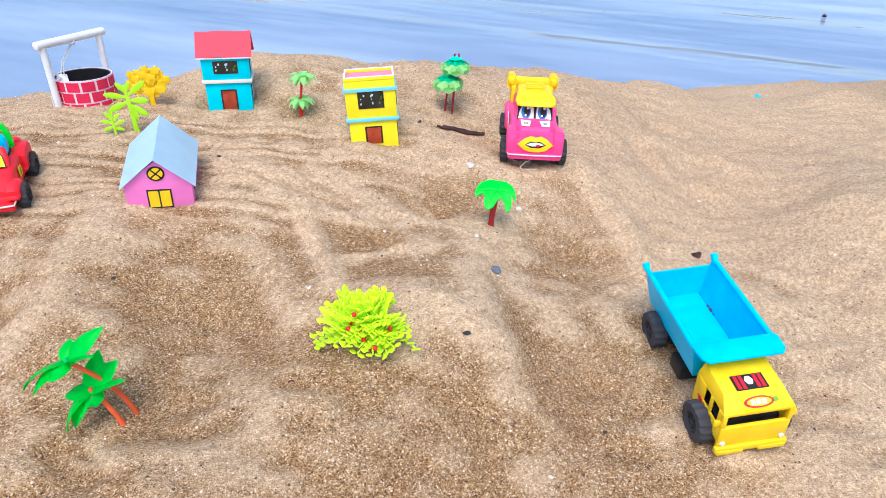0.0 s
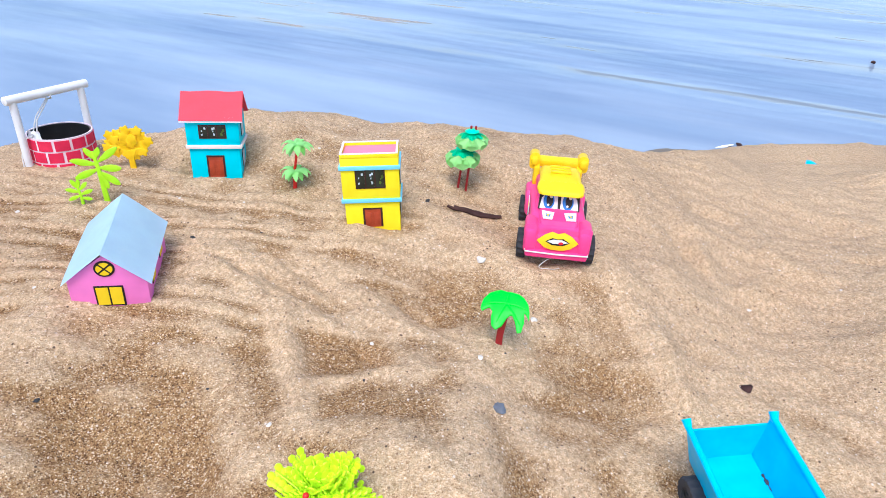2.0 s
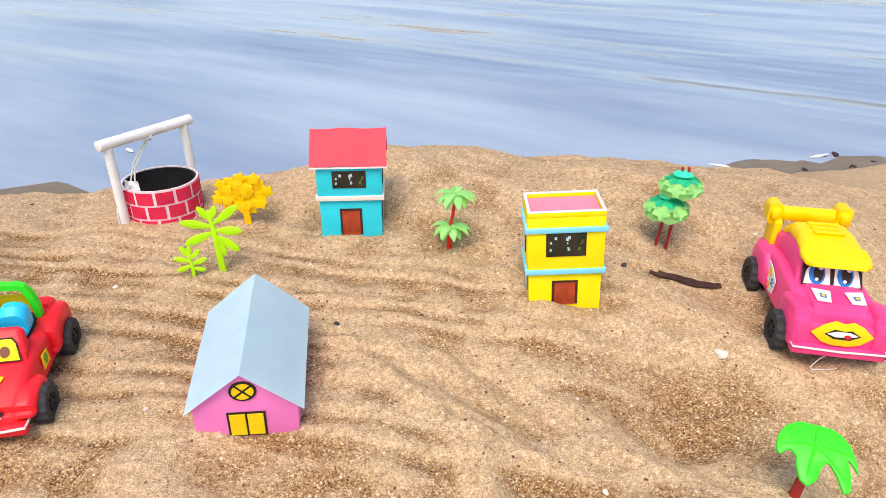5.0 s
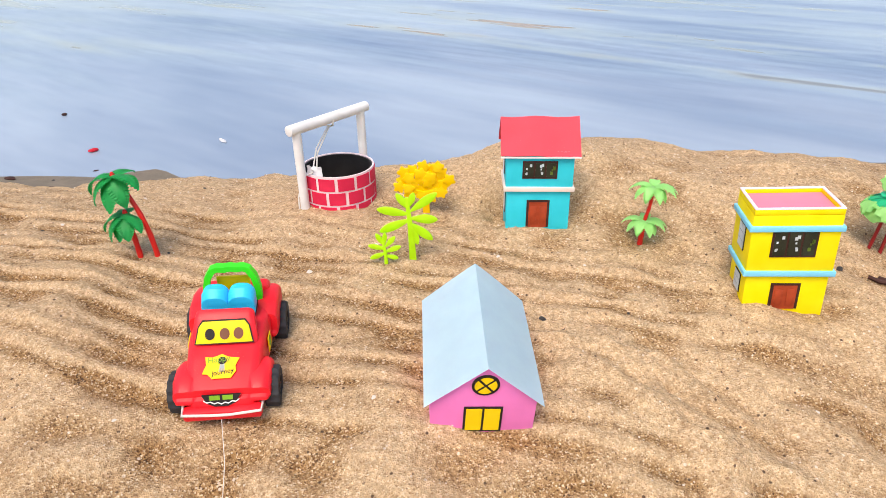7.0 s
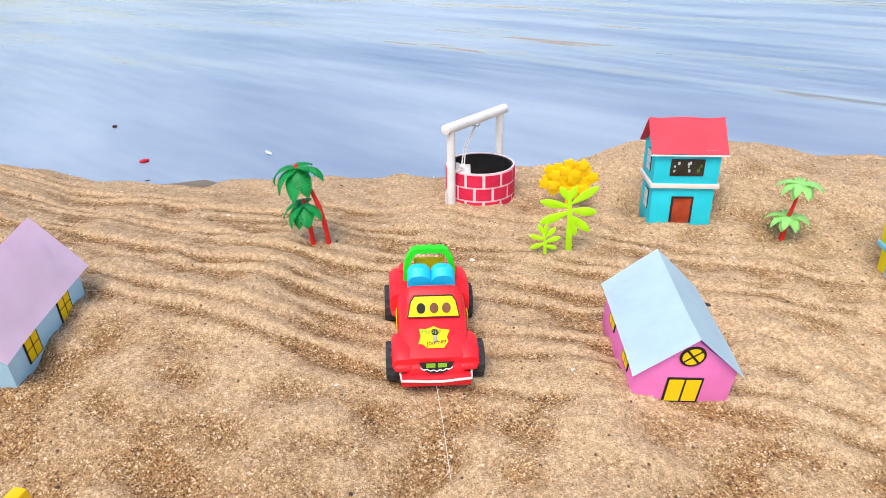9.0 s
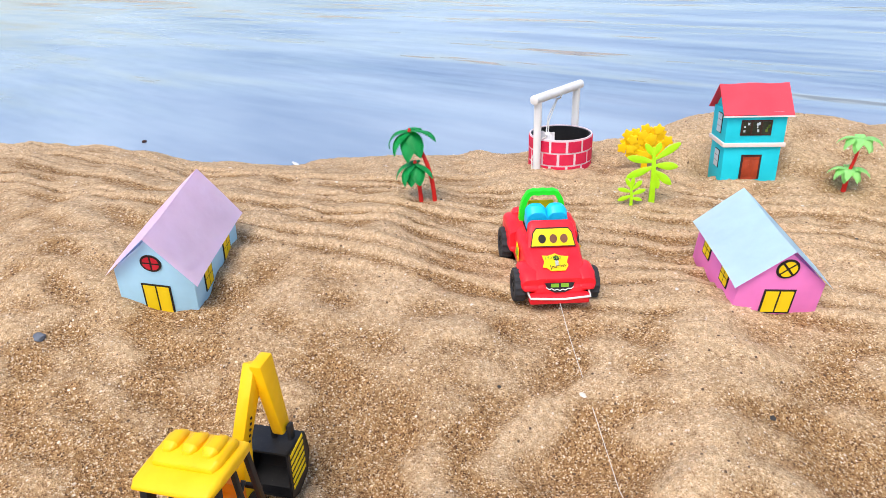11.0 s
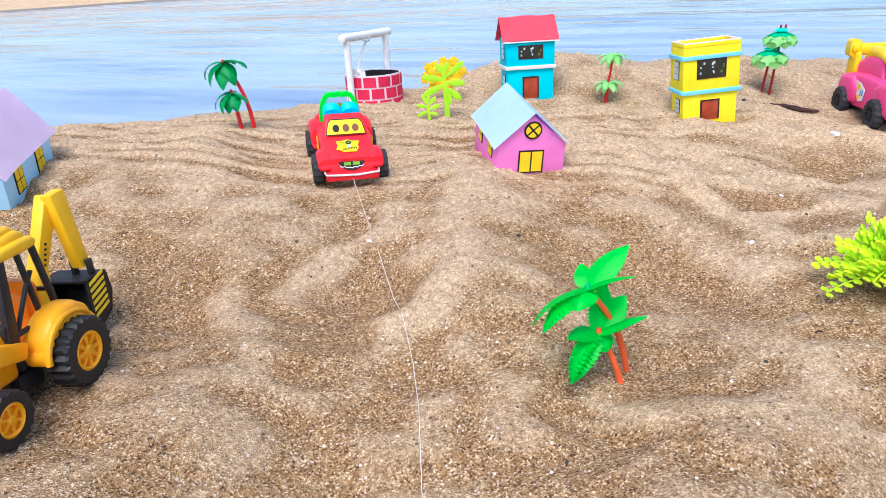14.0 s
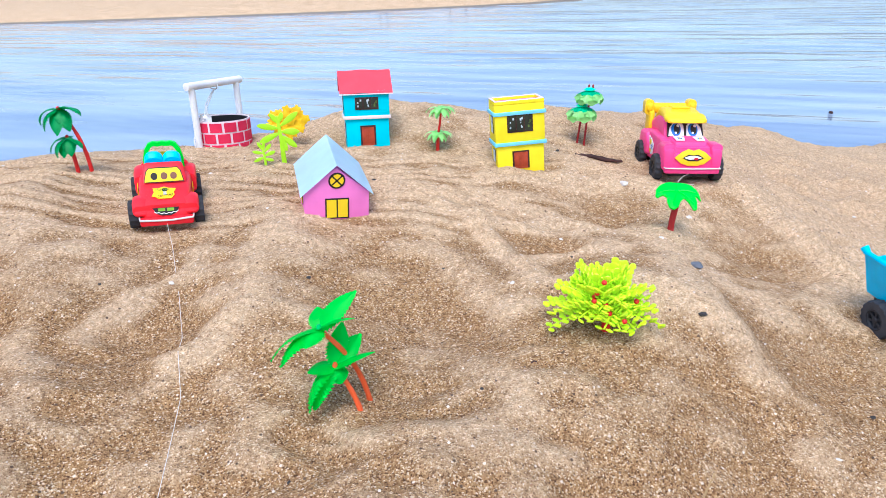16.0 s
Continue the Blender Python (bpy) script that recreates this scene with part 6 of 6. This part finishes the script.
# golden flat tree behind them
px, py = -0.357, 0.763
gold = thing("toy_tree", pose(px, py, H(px, py), 0, 0, 10), "golden yellow flat plastic tree with bobbly crown", "toy tree")
part("trunk", prism([(-0.0034, -0.010), (0.0034, -0.010), (0.0030, 0.012), (0.008, 0.022), (0.003, 0.021), (0, 0.019), (-0.003, 0.021), (-0.008, 0.022), (-0.0030, 0.012)], 0.0026, on_front(0.0013), 0.0005), GOLD, gold)
rng = random.Random(5)
for i in range(26):
    a, q = i * 2.399, math.sqrt((i + 0.5) / 26)
    cx, cz = 0.0235 * q * math.cos(a), 0.0290 + 0.0165 * q * math.sin(a)
    cl = [(cx + (0.0050 + 0.0011 * math.cos(5 * t + i)) * math.cos(t), cz + (0.0050 + 0.0011 * math.cos(5 * t + i)) * math.sin(t)) for t in (2 * math.pi * k / 20 for k in range(20))]
    part("leaf_clump", prism(cl, 0.0022 + 0.0006 * rng.random(), on_front(0.0010 + 0.0010 * (i % 3)), 0.0004), GOLD, gold)

# lime bush of bobbled sprigs
px, py = -0.056, 0.371
bush = thing("toy_bush", pose(px, py, H(px, py) + 0.003), "lime yellow plastic bush of bobbled sprigs with red stems", "toy bush")
part("stem", tube([(0.0, 0, -0.010), (0.001, 0, 0.008), (0.0, 0.001, 0.022), (0.002, 0, 0.034)], [0.0034, 0.0030, 0.0024, 0.0014], 10), TRUNK_RED, bush)
rng = random.Random(12)


def sprig(length, droop, rng):
    """A thin arching stalk with pairs of flat round leaflets, along +x."""
    k = max(4, int(length / 0.0046))

    def spine(t):
        return Vector((length * t * (1 - 0.12 * t), 0, -droop * length * t * t))

    bms = [tube([spine(i / 4) for i in range(5)], 0.0007, 5)]
    for i in range(1, k + 1):
        t = i / k
        for s in (-1, 1):
            r = (0.0031 + 0.0008 * rng.random()) * (1.12 - 0.22 * t)
            d = bmesh.new()
            bmesh.ops.create_icosphere(d, subdivisions=1, radius=r)
            moved(d, Matrix.Translation(spine(t) + Vector((rng.uniform(-.0006, .0006), s * (r * 1.05 + rng.uniform(0, .0008)), rng.uniform(-.0006, .0008)))) @ Matrix.Diagonal((1, 1, 0.42, 1)))
            bms.append(d)
    return joined(*bms)


for i in range(64):
    az = i * 137.5
    tier = i / 64
    el = 16 + 60 * tier ** 1.2
    c = abs(math.cos(radians(az)))
    ln = (0.026 + 0.012 * c * (1 - tier)) * rng.uniform(0.78, 1.15)
    base = Vector((rng.uniform(-.008, .008), rng.uniform(-.004, .004), 0.010 + 0.016 * tier))
    m = Matrix.Translation(base) @ Matrix.Diagonal((1, 0.72, 0.9, 1)) @ turned(az, el + rng.uniform(-6, 6), rng.uniform(-40, 40))
    part("sprig", sprig(ln, 0.42 * (1 - tier) + 0.12, rng), LIME, bush, m=m)
for i in range(9):
    a, r, z = rng.uniform(0, 6.28), rng.uniform(0.006, 0.020), rng.uniform(0.012, 0.040)
    b = bmesh.new()
    bmesh.ops.create_icosphere(b, subdivisions=2, radius=0.0019)
    part("berry", b, TRUNK_RED, bush, m=Matrix.Translation((r * math.cos(a), -abs(r * math.sin(a)) - 0.006, z + 0.002)))

# ---------------------------------------------------------------- twig, strings, stones and shells
ya, yb = Vector((-0.0071, 0.7464, 0)), Vector((0.0515, 0.7455, 0))
for k, (dz, off, cut) in enumerate(((0.0022, 0.0, 0.0), (0.0015, 0.0035, 0.12))):
    pts = []
    for i in range(9):
        u = cut + (1 - cut) * i / 8
        p = ya.lerp(yb, u) + Vector((0, -0.0065 * math.sin(math.pi * u) + off, 0))
        pts.append((p.x, p.y, H(p.x, p.y) + dz + 0.0005 * math.sin(9 * u)))
    tw = part("twig", tube(pts, [0.0010 + 0.0010 * math.sin(math.pi * min(1, 0.15 + i / 8 * 0.85)) for i in range(9)], 7), TWIG)
    tagged(tw, "dark brown dry twig lying on the sand", "twig", "dry twigs")

pts = []
path = [(-0.4105, 0.5035), (-0.402, 0.486), (-0.379, 0.430), (-0.362, 0.385), (-0.350, 0.350), (-0.341, 0.322), (-0.333, 0.285), (-0.326, 0.235), (-0.318, 0.160)]
for i, (sx, sy) in enumerate(path):
    pts.append((sx, sy, H(sx, sy) + (0.010 if i == 0 else 0.0035 if i == 1 else 0.0012)))
string = part("pull_string", tube(pts, 0.00022, 5), THREAD)
tagged(string, "thin white pull string trailing over the sand from the red car", "string")
a = radians(PCR)
pts = []
for i in range(13):
    u = i / 12
    lx, ly = 0.006 - 0.020 * math.sin(math.pi * u), -0.0545 - 0.012 * math.sin(math.pi * u * 0.9)
    wx, wy = PCX + lx * math.cos(a) - ly * math.sin(a), PCY + lx * math.sin(a) + ly * math.cos(a)
    pts.append((wx, wy, H(wx, wy) + 0.0010 + 0.015 * (1 - u) ** 2))
loop = part("pull_string", tube(pts, 0.00035, 5), THREAD)
tagged(loop, "short loose white pull string curled by the pink car", "string")


def pebble(name, x, y, r, flat, seed, mat, label, cat, sink=0.3):
    rng = random.Random(seed)
    bm = bmesh.new()
    bmesh.ops.create_icosphere(bm, subdivisions=2, radius=r)
    ph = [rng.uniform(0, 6) for _ in range(4)]
    for v in bm.verts:
        n = v.co.normalized()
        v.co *= 1 + 0.22 * math.sin(3 * n.x + ph[0]) * math.sin(2.5 * n.y + ph[1]) + 0.12 * math.sin(5 * n.z + ph[2] + 4 * n.x)
        v.co.z *= flat
        v.co.x *= 1.25
    ob = part(name, bm, mat, m=pose(x, y, H(x, y) + r * flat * (1 - 2 * sink) * 0.6, rng.uniform(-12, 12), rng.uniform(-12, 12), rng.uniform(0, 180)))
    return tagged(ob, label, cat, cat + "s on the sand")


pebble("stone", 0.0478, 0.479, 0.0042, 0.8, 1, STONE, "small blue-grey stone half sunk in sand", "stone")
pebble("stone", -0.747, 0.377, 0.0042, 0.6, 2, STONE, "small blue-grey stone half sunk in sand", "stone")
pebble("stone", -0.790, 0.300, 0.0040, 0.6, 7, STONE, "small blue-grey stone half sunk in sand", "stone")
pebble("stone", 0.263, 0.557, 0.0045, 0.6, 3, TWIG, "small brown stone on pale sand", "stone")
pebble("shell", 0.0307, 0.657, 0.0040, 0.7, 4, SHELL, "small broken white shell on the sand", "shell")
pebble("shell", 0.079, 0.586, 0.0026, 0.7, 5, SHELL, "small broken white shell on the sand", "shell")
rng = random.Random(31)
for i in range(64):
    x, y = rng.uniform(-0.85, 0.42), rng.uniform(0.16, 0.86)
    big = rng.random() ** 3
    if rng.random() < 0.68:
        pebble("shell", x, y, 0.0011 + 0.0016 * big, 0.5, i, SHELL, "small broken white shell on the sand", "shell", 0.15)
    else:
        pebble("stone", x, y, 0.0010 + 0.0016 * big, 0.6, i, STONE_DARK, "tiny dark stone on the sand", "stone", 0.15)
for (x0, y0, x1, y1, lab) in ((-0.030, 0.248, -0.012, 0.272, "pale dry straw stem lying on the sand"), (-0.112, 0.338, -0.108, 0.339, "tiny dark straw bit on the sand")):
    st = part("straw", tube([(x0, y0, H(x0, y0) + 0.0008), ((x0 + x1) / 2, (y0 + y1) / 2 + 0.001, H((x0 + x1) / 2, (y0 + y1) / 2) + 0.0014), (x1, y1, H(x1, y1) + 0.0008)], 0.0006, 5), STRAW if "pale" in lab else TWIG)
    tagged(st, lab, "straw", "straw bits")

# loose grit that stands proud of the sand
rng = np.random.RandomState(7)
N = 30000
gx = rng.uniform(-0.95, 0.55, N)
gy = 0.14 + 0.78 * rng.uniform(0, 1, N) ** 1.25
gr = 0.00040 + 0.00065 * rng.uniform(0, 1, N) ** 3
gz_ = ground_z(gx, gy)
octa = np.array([(1, 0, 0), (-1, 0, 0), (0, 1, 0), (0, -1, 0), (0, 0, 1), (0, 0, -1)], float)
tri = [(0, 2, 4), (2, 1, 4), (1, 3, 4), (3, 0, 4), (2, 0, 5), (1, 2, 5), (3, 1, 5), (0, 3, 5)]
verts, faces = [], []
for i in range(N):
    st = octa * rng.uniform(0.7, 1.3, (6, 1)) * gr[i]
    ca, sa = math.cos(i), math.sin(i)
    rot = np.array([(ca, -sa, 0), (sa * 0.8, ca * 0.8, -0.6), (sa * 0.6, ca * 0.6, 0.8)])
    verts += (st @ rot.T + (gx[i], gy[i], gz_[i] + gr[i] * 0.35)).tolist()
    faces += [(a + 6 * i, b + 6 * i, c + 6 * i) for a, b, c in tri]
me = bpy.data.meshes.new("grit")
me.from_pydata(verts, [], faces)
me.materials.append(GRIT)
tagged(new("grit", me), "loose coarse sand grains and grit", "grit", kind="stuff")

# ---------------------------------------------------------------- litter on the wet shore and afloat
rng = random.Random(77)


def shore_y(x):
    return 3.55 + 0.16 * x + 0.12 * math.sin(1.3 * x) + 0.05 * math.sin(4.1 * x + 1)


def scrap(name, x, y, z, sx, sy, sz, mat, label, cat, seed):
    r = random.Random(seed)
    bm = bmesh.new()
    bmesh.ops.create_icosphere(bm, subdivisions=2, radius=1.0)
    for v in bm.verts:
        k = 1 + 0.25 * math.sin(4 * v.co.x + seed) * math.cos(3 * v.co.y + seed)
        v.co = Vector((v.co.x * sx * k, v.co.y * sy * k, v.co.z * sz))
    return tagged(part(name, bm, mat, m=pose(x, y, z, 0, 0, r.uniform(0, 180))), label, cat, cat + " by the water")


for i in range(70):
    x = rng.uniform(-4.6, 3.4)
    y = shore_y(x) - rng.uniform(-0.05, 0.42)
    s = 0.008 + 0.022 * rng.random() ** 2
    z = max(H(x, y), WATER_Z) + s * 0.15
    scrap("driftwood", x, y, z, s * 1.8, s * 0.8, s * 0.45, TWIG if i % 3 else STONE_DARK, "small dark driftwood scrap on wet sand", "driftwood", i)
for i in range(7):
    x = rng.uniform(-4.6, 3.4)
    y = shore_y(x) + rng.uniform(-0.02, 0.10)
    scrap("foam", x, y, WATER_Z + 0.004, 0.07, 0.014, 0.004, WHITE, "patch of white foam at the water's edge", "foam", 100 + i)
scrap("floating_wrapper", -3.30, 3.48, WATER_Z + 0.01, 0.032, 0.018, 0.012, PRINT_RED, "faded red and white wrapper floating on the water", "litter", 3)
scrap("floating_wrapper", -2.55, 3.75, WATER_Z + 0.008, 0.05, 0.014, 0.005, FILM, "clear plastic film floating on the water", "litter", 6)
scrap("driftwood", -4.05, 4.10, WATER_Z + 0.008, 0.020, 0.012, 0.012, TWIG, "small dark driftwood scrap afloat", "driftwood", 4)
scrap("driftwood", 3.55, 6.2, WATER_Z + 0.010, 0.022, 0.014, 0.014, TWIG, "small dark driftwood scrap afloat", "driftwood", 5)
scrap("driftwood", 1.95, 3.72, H(1.95, 3.72) + 0.02, 0.10, 0.04, 0.035, TWIG, "dark tangled driftwood clump on wet sand", "driftwood", 8)
scrap("blue_scrap", 0.72, 1.42, H(0.72, 1.42) + 0.003, 0.018, 0.010, 0.004, CYAN, "pale blue plastic scrap on dry sand", "litter", 9)
# stand-in lumps for unidentified small dark shapes on the far bank
for i, x in enumerate((-3.2, -2.9, 0.2, 1.0)):
    scrap("driftwood", x, 33.0 + 0.3 * i, float(bank_z(np.array([x]), np.array([33.0 + 0.3 * i]))[0]) + 0.08, 0.08, 0.05, 0.12, TWIG, "small dark unidentified lump on the far sandbank", "driftwood", 40 + i)
